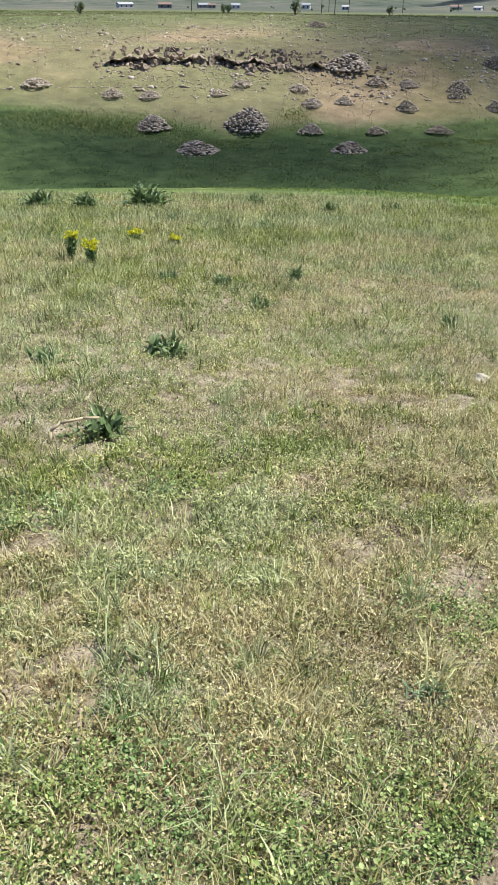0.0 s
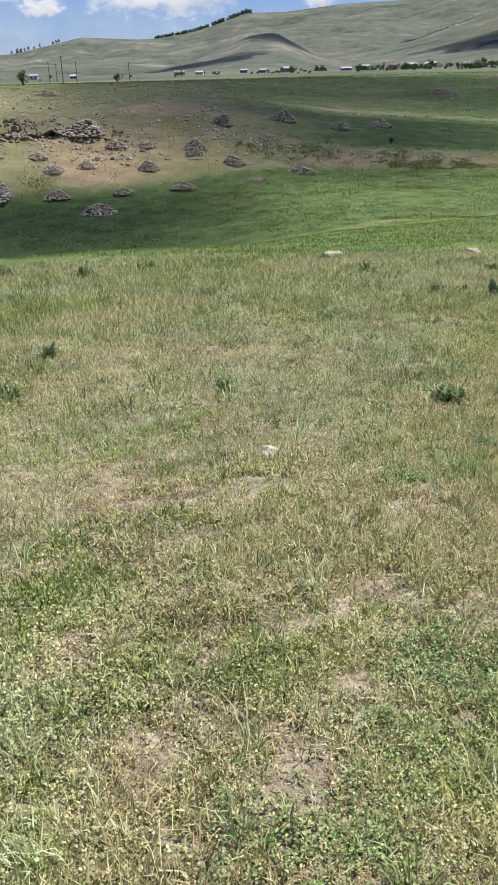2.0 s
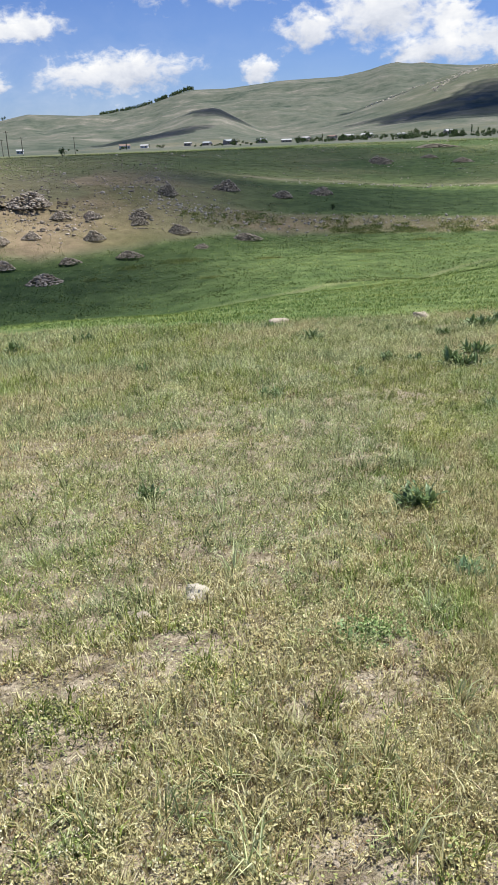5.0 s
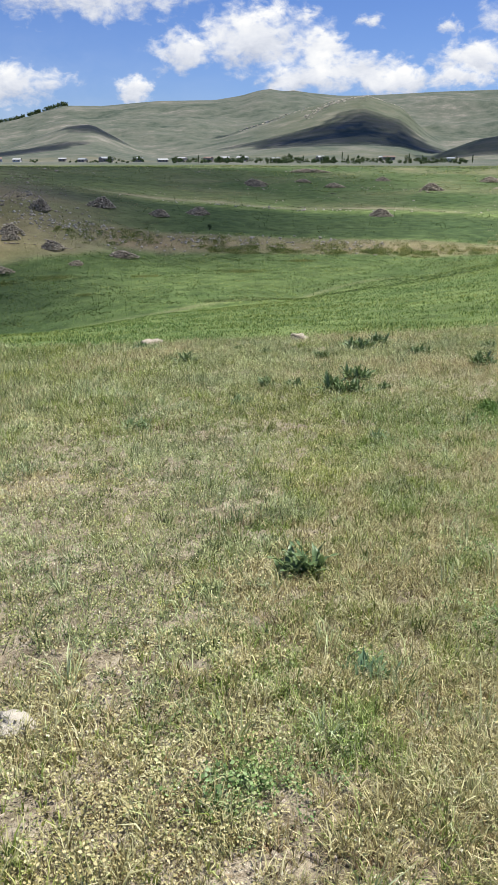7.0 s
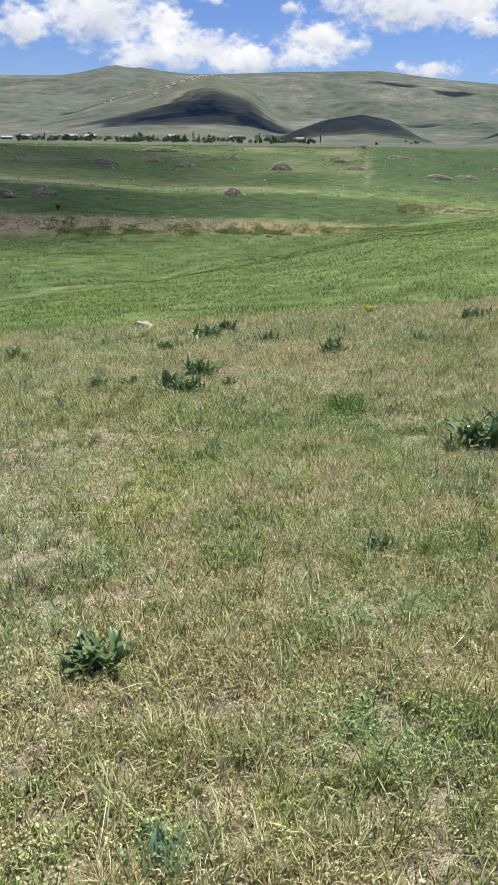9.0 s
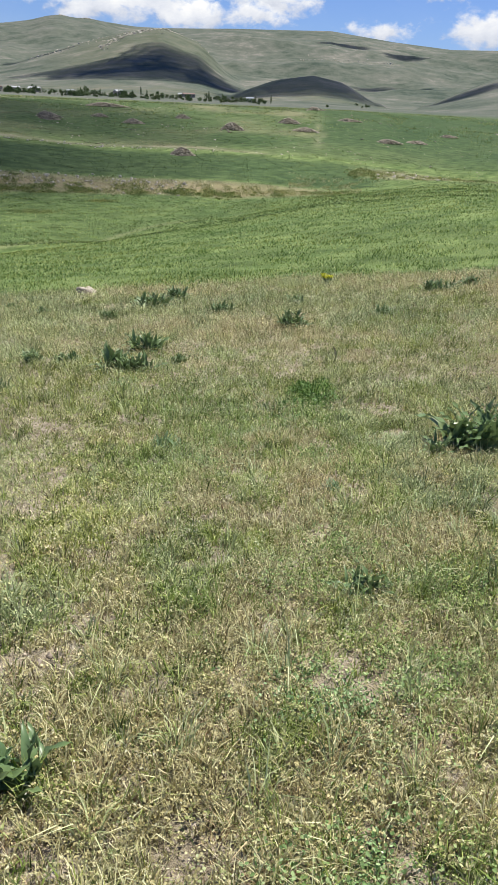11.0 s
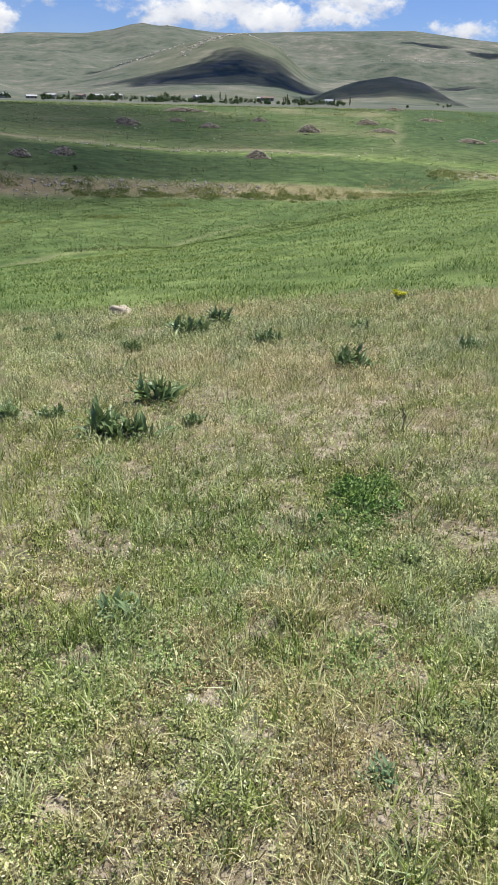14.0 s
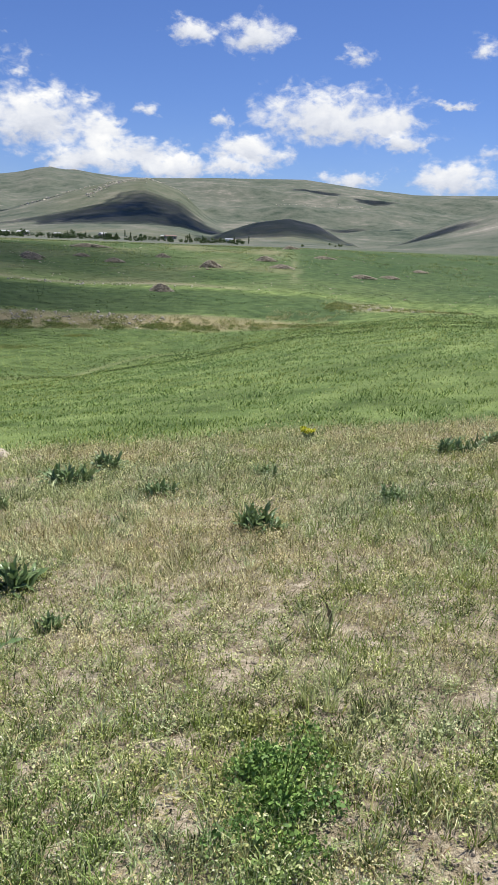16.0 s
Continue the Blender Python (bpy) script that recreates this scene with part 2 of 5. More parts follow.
def ground_material():
    m, n = material("ground_cover")
    p = place(n)
    a = n.add("ShaderNodeAttribute", attribute_name="cover")
    s = n.add("ShaderNodeSeparateColor", {0: a.outputs["Color"]})
    dry, lush, crop, stony = s.outputs[0], s.outputs[1], s.outputs[2], a.outputs["Alpha"]
    big = n.noise(p, 0.035, 5.0, 0.6)
    mid = n.noise(p, 0.5, 6.0, 0.62)
    fine = n.noise(p, 9.0, 6.0, 0.65)
    grit = n.noise(p, 60.0, 4.0, 0.7)
    # bare soil with litter: the base under the near pasture
    soil = n.ramp(fine, [(0.3, (0.25, 0.205, 0.145)), (0.5, (0.44, 0.38, 0.285)), (0.7, (0.58, 0.515, 0.405))])
    # litter and grit; their dark ends also paint the shade between plants
    shaded_thatch = n.ramp(fine, [(0.3, (0.05, 0.04, 0.02)), (0.55, (0.17, 0.145, 0.075)), (0.7, (0.36, 0.32, 0.185))])
    soil = n.mix(n.math("MULTIPLY", n.ramp(n.noise(p, 7.0, 5.0, 0.65), [(0.44, (0, 0, 0)), (0.58, (1, 1, 1))]), 0.55), soil, shaded_thatch)
    soil = n.mix(0.7, soil, n.ramp(grit, [(0.36, (0.35, 0.31, 0.27)), (0.62, (1.0, 1.0, 1.0))]), "MULTIPLY")
    speck = n.ramp(n.math("ADD", n.math("MULTIPLY", mid, 0.6), n.math("MULTIPLY", fine, 0.4)), [(0.36, (0.6, 0.6, 0.6)), (0.64, (1.3, 1.3, 1.3))])
    dry_c = n.ramp(big, [(0.34, (0.33, 0.25, 0.165)), (0.50, (0.26, 0.21, 0.125)), (0.63, (0.18, 0.17, 0.08))])
    xyz = n.add("ShaderNodeSeparateXYZ", {0: p})
    across = n.math("SUBTRACT", n.math("MULTIPLY", xyz.outputs[0], 0.87), n.math("MULTIPLY", xyz.outputs[1], 0.49))
    along = n.math("ADD", n.math("MULTIPLY", xyz.outputs[0], 0.49), n.math("MULTIPLY", xyz.outputs[1], 0.87))
    rows = n.noise(n.add("ShaderNodeCombineXYZ", {0: n.math("MULTIPLY", across, 0.75), 1: n.math("MULTIPLY", along, 0.035)}).outputs[0], 1.0, 3.0, 0.6)
    lush_c = n.ramp(n.math("ADD", n.math("MULTIPLY", rows, 0.6), n.math("MULTIPLY", mid, 0.4)), [(0.36, (0.072, 0.118, 0.034)), (0.62, (0.165, 0.215, 0.075))])
    crop_c = n.ramp(n.math("ADD", n.math("MULTIPLY", big, 0.6), n.math("MULTIPLY", mid, 0.4)), [(0.35, (0.036, 0.070, 0.026)), (0.65, (0.068, 0.100, 0.040))])
    far = n.noise(p, 0.004, 8.0, 0.62, 0.6)
    rib = n.noise(p, 0.02, 8.0, 0.75)
    # stony grass of the mountains, with distance haze mixed into its greyed colours
    hazed_stony_c = n.ramp(n.math("ADD", n.math("MULTIPLY", far, 0.45), n.math("MULTIPLY", rib, 0.55)),
                     [(0.38, (0.040, 0.058, 0.042)), (0.46, (0.082, 0.098, 0.074)), (0.54, (0.120, 0.127, 0.102)), (0.61, (0.185, 0.178, 0.148)), (0.69, (0.33, 0.31, 0.27))])
    col = n.mix(dry, soil, n.mix(1.0, dry_c, speck, "MULTIPLY"))
    col = n.mix(lush, col, n.mix(1.0, lush_c, speck, "MULTIPLY"))
    col = n.mix(crop, col, n.mix(1.0, crop_c, speck, "MULTIPLY"))
    col = n.mix(stony, col, hazed_stony_c)
    finish(n, col, 0.95, n.math("ADD", fine, n.math("MULTIPLY", grit, 0.4)), 0.9, 0.05, gloss=0.1)
    return m


M_GROUND = ground_material()

# ---- the lie of the land ----
EYE = 1.33


def fbm(x, y, octaves=4, seed=0):
    """Smooth value noise from 0 to 1, for arrays."""
    total, weight, amp = np.zeros(np.shape(x)), 0.0, 1.0
    for o in range(octaves):
        xi, yi = np.floor(x).astype(np.int64), np.floor(y).astype(np.int64)
        fx, fy = x - xi, y - yi
        fx, fy = fx * fx * (3 - 2 * fx), fy * fy * (3 - 2 * fy)

        def corner(a, b):
            h = (a * 374761393 + b * 668265263 + (seed + o * 17) * 974711) & 0x7FFFFFFF
            h = ((h ^ (h >> 13)) * 1274126177) & 0x7FFFFFFF
            return ((h ^ (h >> 16)) & 0xFFFF) / 65535.0

        top = corner(xi, yi) * (1 - fx) + corner(xi + 1, yi) * fx
        low = corner(xi, yi + 1) * (1 - fx) + corner(xi + 1, yi + 1) * fx
        total, weight = total + amp * (top * (1 - fy) + low * fy), weight + amp
        x, y, amp = x * 2.03 + 11.3, y * 2.03 + 5.7, amp * 0.5
    return total / weight


def smooth(x, a, b):
    t = np.clip((np.asarray(x, float) - a) / (b - a), 0, 1)
    return t * t * (3 - 2 * t)


def hillside(x, y):
    """The pasture that the camera walks down."""
    return 0.0817 * x - 0.1168 * y - 0.08


# sections of the valley seen from the pasture: azimuth, then distance and height
SECTIONS = {
    62: (58, -11.0, 76, -9.6, 92, -6.9, 108, -3.5, 150, -0.5, 300, -1.0),
    48: (58, -11.3, 82, -10.2, 97, -5.6, 106, -3.3, 150, 0.0, 300, -1.0),
    38: (58, -11.3, 83, -10.3, 100, -5.5, 108, -3.6, 160, 0.0, 300, -1.4),
    29: (58, -10.9, 84, -9.7, 100, -6.4, 112, -4.1, 170, -0.4, 300, -1.6),
    20: (58, -9.4, 98, -9.9, 104, -8.3, 118, -6.4, 150, -4.6, 210, -1.0, 320, -1.6),
    10: (68, -10.1, 101, -9.6, 107, -8.6, 138, -7.0, 200, -3.2, 260, -1.2, 400, -1.8),
    1: (80, -9.6, 99, -9.9, 106, -8.7, 140, -6.9, 200, -4.0, 260, -1.4, 400, -2.0),
    -6: (105, -9.3, 112, -9.1, 150, -6.8, 215, -3.6, 290, -1.4, 400, -2.0),
    -14: (135, -9.2, 160, -8.0, 230, -4.4, 310, -2.1, 400, -2.3),
    -24: (135, -9.0, 165, -7.6, 240, -4.4, 320, -2.2, 400, -2.3)}
SKYLINE_AZ = (-40, -18.3, -13, -9.2, -5.3, 0.9, 3.7, 5.9, 7.4, 9.2, 10.3, 11.1, 11.9, 12.6, 13.9, 15.6, 19.4, 23.1, 25.6, 28.9, 31.5, 36.2, 40.5, 43.6, 47.2, 52, 70)
SKYLINE_EL = (3.0, 3.38, 3.32, 3.66, 4.15, 4.05, 3.94, 3.87, 3.88, 4.05, 4.2, 4.16, 4.3, 4.22, 3.88, 3.62, 3.54, 3.2, 3.2, 2.2, 1.8, 2.05, 1.2, 1.04, 0.9, 0.4, 0.2)
# lesser hills before the mountain: distance, depth, then azimuths and elevations of their tops
HILLS = [
    (2300, 650, (-1.6, -0.8, 1.6, 3.2, 5.5, 7.8, 11.6, 15.3, 20), (0, 0.35, 1.64, 3.08, 3.79, 3.5, 2.45, 1.29, 0)),
    (1500, 300, (-9, -8.3, -6.3, -4.3, -1.9, 0, 1.5), (0, 0.1, 1.14, 1.5, 1.15, 0.5, 0)),
    (1050, 260, (-40, -24, -18.4, -15.4, -12.4, -11.5), (3.4, 3.2, 2.49, 1.55, 0.25, 0)),
    (2100, 500, (19, 21.7, 23.8, 25.3, 28.2, 31.6, 33), (0, 1.0, 2.08, 2.0, 1.0, 0.1, 0))]


def land(x, y):
    """Height of the ground at x, y (arrays)."""
    x, y = np.asarray(x, float), np.asarray(y, float)
    r = np.maximum(np.hypot(x, y), 0.01)
    az = np.degrees(np.arctan2(-x, y))
    near = hillside(x, y)
    start = hillside(x * 18 / r, y * 18 / r)
    keys = sorted(SECTIONS)
    a = np.clip(az, keys[0], keys[-1])
    far = np.zeros_like(r)
    for i, k in enumerate(keys):
        s = SECTIONS[k]
        lo = keys[i - 1] if i else k - 1
        hi = keys[i + 1] if i + 1 < len(keys) else k + 1
        part = np.clip((r - 18) / (s[0] - 18), 0, 1)
        sag = 0.55 * math.sin(radians(min(90, max(0, (k - 24) * 6)))) * np.sin(np.pi * part)
        row = np.where(r < s[0], start + (s[1] - start) * part + sag, np.interp(r, (*s[0::2], 900, 1300), (*s[1::2], -3.0, -4.5)))
        far += row * np.clip(np.minimum((a - lo) / (k - lo), (hi - a) / (hi - k)), 0, 1)
    z = np.where(r < 18, near, far)
    # mountains
    sky = np.interp(az, SKYLINE_AZ, SKYLINE_EL)
    rise = smooth(r, 1350, 3500) ** 0.85
    el = -0.25 + (sky + 0.25) * rise
    mount = EYE + r * np.tan(np.radians(el))
    rough = (fbm(x / 260, y / 260, 5, 3) - 0.5) * 60 * smooth(r, 1400, 2200) * (1 - smooth(r, 2900, 3400))
    gully = np.abs(fbm(az * 0.8, r / 1500, 4, 14) - 0.5) * 130 * smooth(r, 1500, 2300) * (1 - smooth(r, 3000, 3420))
    z = np.where(r > 1350, mount + rough + gully * 0.12, z)
    for r0, deep, azs, els in HILLS:
        e = np.interp(az, azs, els, left=els[0], right=els[-1])
        top = EYE + r0 * np.tan(np.radians(e))
        wob = (fbm(x / 120, y / 120, 4, 8) - 0.5) * 22
        h = np.where((e > 0.01) & (r > 650), (top + 4.5) * np.exp(-((r - r0) / deep) ** 2) - 4.5 + wob * np.exp(-((r - r0) / deep) ** 2) * np.clip(abs(r - r0) / deep, 0, 1), -99.0)
        z = np.maximum(z, h)
    z = np.where(r > 3500, mount - (r - 3500) * 0.15, z)
    # small unevenness
    z = z + (fbm(x * 1.3, y * 1.3, 3, 1) - 0.5) * 0.07 * (1 - smooth(r, 25, 60))
    z = z + (fbm(x / 9, y / 9, 4, 2) - 0.5) * 0.34 * smooth(r, 30, 80) * (1 - smooth(r, 900, 1300))
    return z


def land_at(x, y):
    return float(land(np.array([x]), np.array([y]))[0])


def polar(az, r):
    return -math.sin(radians(az)) * r, math.cos(radians(az)) * r


def pasture_edge(x):
    """y at which the rough pasture gives way to the green field."""
    return np.interp(x, (-40, -16, -9, -3, 2, 6, 30), (26, 19, 14.2, 15.0, 15.9, 15.6, 16.5))


def cover_at(x, y):
    r, az = np.hypot(x, y), np.degrees(np.arctan2(-x, y))
    wob = (fbm(x / 14, y / 14, 4, 5) - 0.5)
    rw, aw = r + wob * 10, az + wob * 3
    past = 1 - smooth(y - pasture_edge(x) + wob * 1.5, -0.6, 0.6)
    past = past * (1 - smooth(r, 17.5, 20) * smooth(az, 24, 32))
    lush = 1 - past
    # valley floor
    keys = sorted(SECTIONS)
    first = np.interp(np.clip(az, keys[0], keys[-1]), keys, [SECTIONS[k][0] for k in keys])
    floor_end = np.interp(az, (-6, 1, 10, 20, 24, 29, 38, 45, 52, 62), (105, 99, 100, 97, 93, 86, 84, 80, 86, 88))
    crop = smooth(r - first, -1, 1.5) * (1 - smooth(rw, floor_end - 1, floor_end + 3)) * (0.40 + 0.5 * smooth(aw, 20, 32)) * smooth(az, -7, -3)
    # dry opposite slope and plateau
    slope = smooth(rw, floor_end, floor_end + 4) * smooth(az, 14, 25)
    slope = slope * (1 - 0.55 * smooth(r, 116, 150)) * (1 - 0.3 * smooth(fbm(x / 25, y / 25, 4, 9), 0.5, 0.6))
    slope = slope * (0.45 + 0.55 * smooth(az, 20, 32))
    plateau = smooth(rw, 138, 150) * (1 - smooth(az, 14, 24)) * np.clip(0.20 + 1.3 * wob, 0, 0.75)
    plateau = plateau * (1 - 0.75 * smooth(-az, 4, 6))
    bank = smooth(r, 98, 100.5) * (1 - smooth(r, 105.5, 108)) * smooth(aw, -8, -5) * (1 - smooth(az, 20, 26)) * 0.85
    bank2 = smooth(aw, -17, -13) * (1 - smooth(aw, -10, -6)) * smooth(r, 117, 122) * (1 - smooth(r, 130, 138)) * 0.6
    path = 0.8 * np.exp(-((r - 141 - 3 * wob) / 1.1) ** 2) * smooth(az, -3, 0) * (1 - smooth(az, 22, 27))
    seam = 0.35 * np.exp(-((r - first) / 0.8) ** 2) * smooth(az, -3, 4) * (1 - smooth(az, 30, 40))
    track = 0.7 * np.exp(-((az + 5 + wob * 0.6) / 0.22) ** 2) * smooth(r, 150, 158) * (1 - smooth(r, 205, 215))
    worn = np.clip(path + track, 0, 1)
    dry = np.clip(slope + plateau + bank + bank2 + seam, 0, 1) * (1 - worn)
    upper = smooth(r, 107, 110) * (1 - smooth(r, 132, 138)) * (1 - smooth(az, 20, 28)) * smooth(az, -11, -8) * 0.85
    meadow = smooth(rw, 138, 150) * (1 - smooth(az, 14, 24)) * 0.75
    right = smooth(-az, 4.7, 5.3) * smooth(rw, 158, 163) * (1 - smooth(rw, 300, 330))
    crop = crop + 0.6 * smooth(rw, floor_end, floor_end + 4) * smooth(az, 14, 25) * (1 - smooth(r, 330, 500))
    crop = np.clip(crop + upper + np.maximum(meadow, right), 0, 1) * (1 - dry) * (1 - worn)
    stony = smooth(r, 300, 500) * (1 - 0.3 * smooth(r, 1020, 1080) * (1 - smooth(r, 1300, 1380)) * smooth(wob, -0.12, 0.05))
    flank = smooth(az, 0.5, 3) * (1 - smooth(az, 9, 15)) * smooth(r, 1450, 1700) * (1 - smooth(r, 2280, 2340))
    flank = np.maximum(flank, 0.8 * smooth(-az, 2, 4) * (1 - smooth(-az, 10, 12)) * np.exp(-((r - 2540) / 60) ** 2))
    stony = stony * (1 - 0.25 * flank)
    dry = np.maximum(dry, smooth(r, 950, 1020))
    return np.stack([dry, lush * (1 - dry) * (1 - worn), crop, stony], -1)


def mesh_from(name, verts, faces, smooth_shade=False):
    """A mesh from arrays of corners and of equal-sided faces (or several such arrays)."""
    me = bpy.data.meshes.new(name)
    groups = faces if isinstance(faces, list) else [faces]
    loops = np.concatenate([f.ravel() for f in groups]).astype(np.int32)
    counts = np.concatenate([np.full(len(f), f.shape[1]) for f in groups])
    starts = np.concatenate([[0], np.cumsum(counts)[:-1]]).astype(np.int32)
    me.vertices.add(len(verts))
    me.vertices.foreach_set("co", np.asarray(verts, np.float32).ravel())
    me.loops.add(len(loops))
    me.loops.foreach_set("vertex_index", loops)
    me.polygons.add(len(counts))
    me.polygons.foreach_set("loop_start", starts)
    if smooth_shade:
        me.polygons.foreach_set("use_smooth", np.ones(len(counts), bool))
    me.update(calc_edges=True)
    return me


def ground_sheet():
    rad = np.concatenate([np.linspace(0.15, 20, 100), np.geomspace(20.5, 140, 120), np.geomspace(142, 1300, 90), np.linspace(1330, 3700, 90), [4300]])
    azs = np.concatenate([np.arange(-180, -30, 5), np.arange(-30, 68, 0.45), np.arange(68, 180, 5)])
    rr, aa = np.meshgrid(rad, azs, indexing="ij")
    x, y = -np.sin(np.radians(aa)) * rr, np.cos(np.radians(aa)) * rr
    z = land(x.ravel(), y.ravel())
    verts = np.stack([x.ravel(), y.ravel(), z], -1)
    verts = np.vstack([verts, [0, 0, float(hillside(0.0, 0.0))]])
    nr, na = rr.shape
    i, j = np.meshgrid(np.arange(nr - 1), np.arange(na), indexing="ij")
    k = (j + 1) % na
    quads = np.stack([i * na + j, (i + 1) * na + j, (i + 1) * na + k, i * na + k], -1).reshape(-1, 4)[:, ::-1]
    j = np.arange(na)
    tris = np.stack([np.full(na, nr * na), j, (j + 1) % na], -1)[:, ::-1]
    me = mesh_from("ground", verts, [quads, tris], True)
    cover = cover_at(verts[:, 0], verts[:, 1])
    layer = me.attributes.new("cover", "FLOAT_COLOR", "POINT")
    layer.data.foreach_set("color", cover.astype(np.float32).ravel())
    me.materials.append(M_GROUND)
    ob = new("ground", me)
    return tagged(ob, "rough pasture, green fields, valley and grassy mountains", "ground", kind="structure")


ground_sheet()


# ---- grass ----
rng = np.random.default_rng(4)


def blades(name, x, y, height, width, bend, material_, label, lift=0.0, plain=False, out=None):
    """Tapered, bent blades of grass rooted in the ground, one object."""
    n = len(x)
    z = land(x, y) + lift - 0.005
    a = rng.uniform(0, 2 * np.pi, n)
    side = np.stack([np.cos(a), np.sin(a), np.zeros(n)], -1) * (width / 2)[:, None]
    b = rng.uniform(0, 2 * np.pi, n) if out is None else out
    lean = np.stack([np.cos(b), np.sin(b), np.zeros(n)], -1) * (height * bend)[:, None]
    root = np.stack([x, y, z], -1)
    mid = root + lean * 0.3 + np.stack([np.zeros(n), np.zeros(n), height * 0.55], -1)
    tip = root + lean + np.stack([np.zeros(n), np.zeros(n), height * np.sqrt(np.clip(1 - bend * bend * 0.7, 0.1, 1))], -1)
    if plain:
        verts = np.stack([root - side, root + side, tip], 1).reshape(-1, 3)
        me = mesh_from(name, verts, np.arange(n)[:, None] * 3 + np.array([[0, 1, 2]]))
    else:
        verts = np.stack([root - side, root + side, mid - side * 0.75, mid + side * 0.75, tip], 1).reshape(-1, 3)
        base = np.arange(n)[:, None] * 5
        me = mesh_from(name, verts, [base + np.array([[0, 1, 3, 2]]), base + np.array([[2, 3, 4]])])
    me.materials.append(material_)
    return tagged(new(name, me), label, "grass", kind="stuff")


def spread(n, falloff=1.0, reach=19.5):
    """n places over the pasture, densest along the foot of the way down it, and the distance of each from that way."""
    step = 0.2
    gx, gy = np.meshgrid(np.arange(-17.5, 7.5, step), np.arange(-3.3, 20.5, step), indexing="ij")
    gx, gy = gx.ravel(), gy.ravel()
    best = np.full(len(gx), 99.0)
    for y0 in np.arange(-3.4, 4.5, 0.2):
        turn = np.interp(y0, (-3.4, -2.7, -2.0, -1.0, -0.3, 1.0, 4.5), (43, 34, 24, 20, 6, -1, 1))
        dx, dy = gx - 0.1, gy - y0
        d = np.hypot(dx, dy)
        off = np.abs(np.degrees(np.arctan2(-dx, dy)) - turn)
        best = np.where((off < 27 + 14 / np.maximum(d, 0.4)) & (d > 0.35), np.minimum(best, d), best)
    weight = np.where(best < reach, 1 / np.maximum(best, 1.0) ** falloff, 0)
    pick = rng.choice(len(gx), n, p=weight / weight.sum())
    return gx[pick] + rng.uniform(0, step, n), gy[pick] + rng.uniform(0, step, n), best[pick]


# patches of lusher green herbs on the pasture: x, y, radius
LUSH_PATCHES = [(-0.14, -1.39, 0.29), (0.21, -2.24, 0.32), (-0.36, -2.71, 0.39), (-0.05, -2.52, 0.28), (-1.75, -2.02, 0.20), (0.04, -0.60, 0.39), (-0.03, -0.98, 0.24), (0.42, 2.91, 0.37), (0.70, 3.46, 0.30), (0.19, 2.11, 0.27), (0.22, 2.87, 0.26), (0.55, 2.98, 0.21), (0.35, 3.83, 0.27), (-1.15, 7.22, 0.25), (-0.33, 5.12, 0.22), (0.38, 5.96, 0.27), (-0.59, 0.93, 0.21), (0.17, 3.58, 0.27), (-0.34, 1.68, 0.13), (-3.20, 2.20, 0.18), (-3.20, 2.26, 0.18), (-1.58, -1.35, 0.21), (0.35, 5.11, 0.26), (1.89, 9.10, 0.23)]


def lushness(x, y):
    out = np.zeros(len(x))
    for px, py, pr in LUSH_PATCHES:
        out = np.maximum(out, np.exp(-((x - px) ** 2 + (y - py) ** 2) / (0.55 * pr * pr)))
    return out


# bare soil between the plants: x, y, radius
BARE_PATCHES = [(-1.89, -1.61, 0.16), (-1.36, -1.55, 0.1), (-1.6, -2.14, 0.12), (-0.31, -1.28, 0.14), (-0.48, -1.55, 0.09), (-0.51, -2.0, 0.07), (-0.86, -2.64, 0.07),
                (0.12, -1.86, 0.09), (-0.58, -2.77, 0.07), (0.08, -2.26, 0.06), (-0.35, -2.8, 0.08), (-0.51, 0.37, 0.1), (-1.34, -0.41, 0.07),
                (-0.32, -0.79, 0.1), (-0.13, -0.89, 0.07), (-0.32, -1.19, 0.1), (-0.75, -0.87, 0.08), (-0.24, -0.47, 0.07), (-0.46, 0.85, 0.11)]
BARE_LOWER = [(-0.34, 0.96, 0.08), (-0.16, 1.46, 0.09), (-0.56, 0.63, 0.09), (-0.77, 3.07, 0.17), (-0.8, 1.99, 0.1), (-0.55, 2.24, 0.09), (0.35, 2.15, 0.08),
              (0.36, 1.83, 0.08), (0.34, 1.58, 0.09), (-0.5, 1.94, 0.07), (-0.18, 1.67, 0.08), (-0.64, 5.19, 0.1), (0.34, 4.78, 0.08), (-0.32, 5.56, 0.09),
              (-0.29, 4.79, 0.07), (0.05, 4.25, 0.08), (-0.27, 4.27, 0.07), (-0.43, 4.44, 0.07), (0.1, 6.4, 0.1), (0.25, 3.0, 0.09)]


def bareness(x, y):
    """How bare the soil lies, from 0 to 1: named patches and many small gaps."""
    wx, wy = x + (fbm(x * 9, y * 9, 3, 91) - 0.5) * 0.12, y + (fbm(x * 9 + 40, y * 9, 3, 92) - 0.5) * 0.12
    out = np.zeros(len(x))
    for px, py, pr in BARE_PATCHES + BARE_LOWER:
        out = np.maximum(out, 0.9 * np.exp(-(((wx - px) ** 2 + (wy - py) ** 2) / (0.75 * pr * pr)) ** 2))
    return np.maximum(out, 0.8 * smooth(fbm(x * 4.5, y * 4.5, 4, 21), 0.40, 0.33))


def tone_of(me, tone, corners):
    layer = me.attributes.new("tone", "FLOAT", "POINT")
    layer.data.foreach_set("value", np.repeat(tone, corners).astype(np.float32))


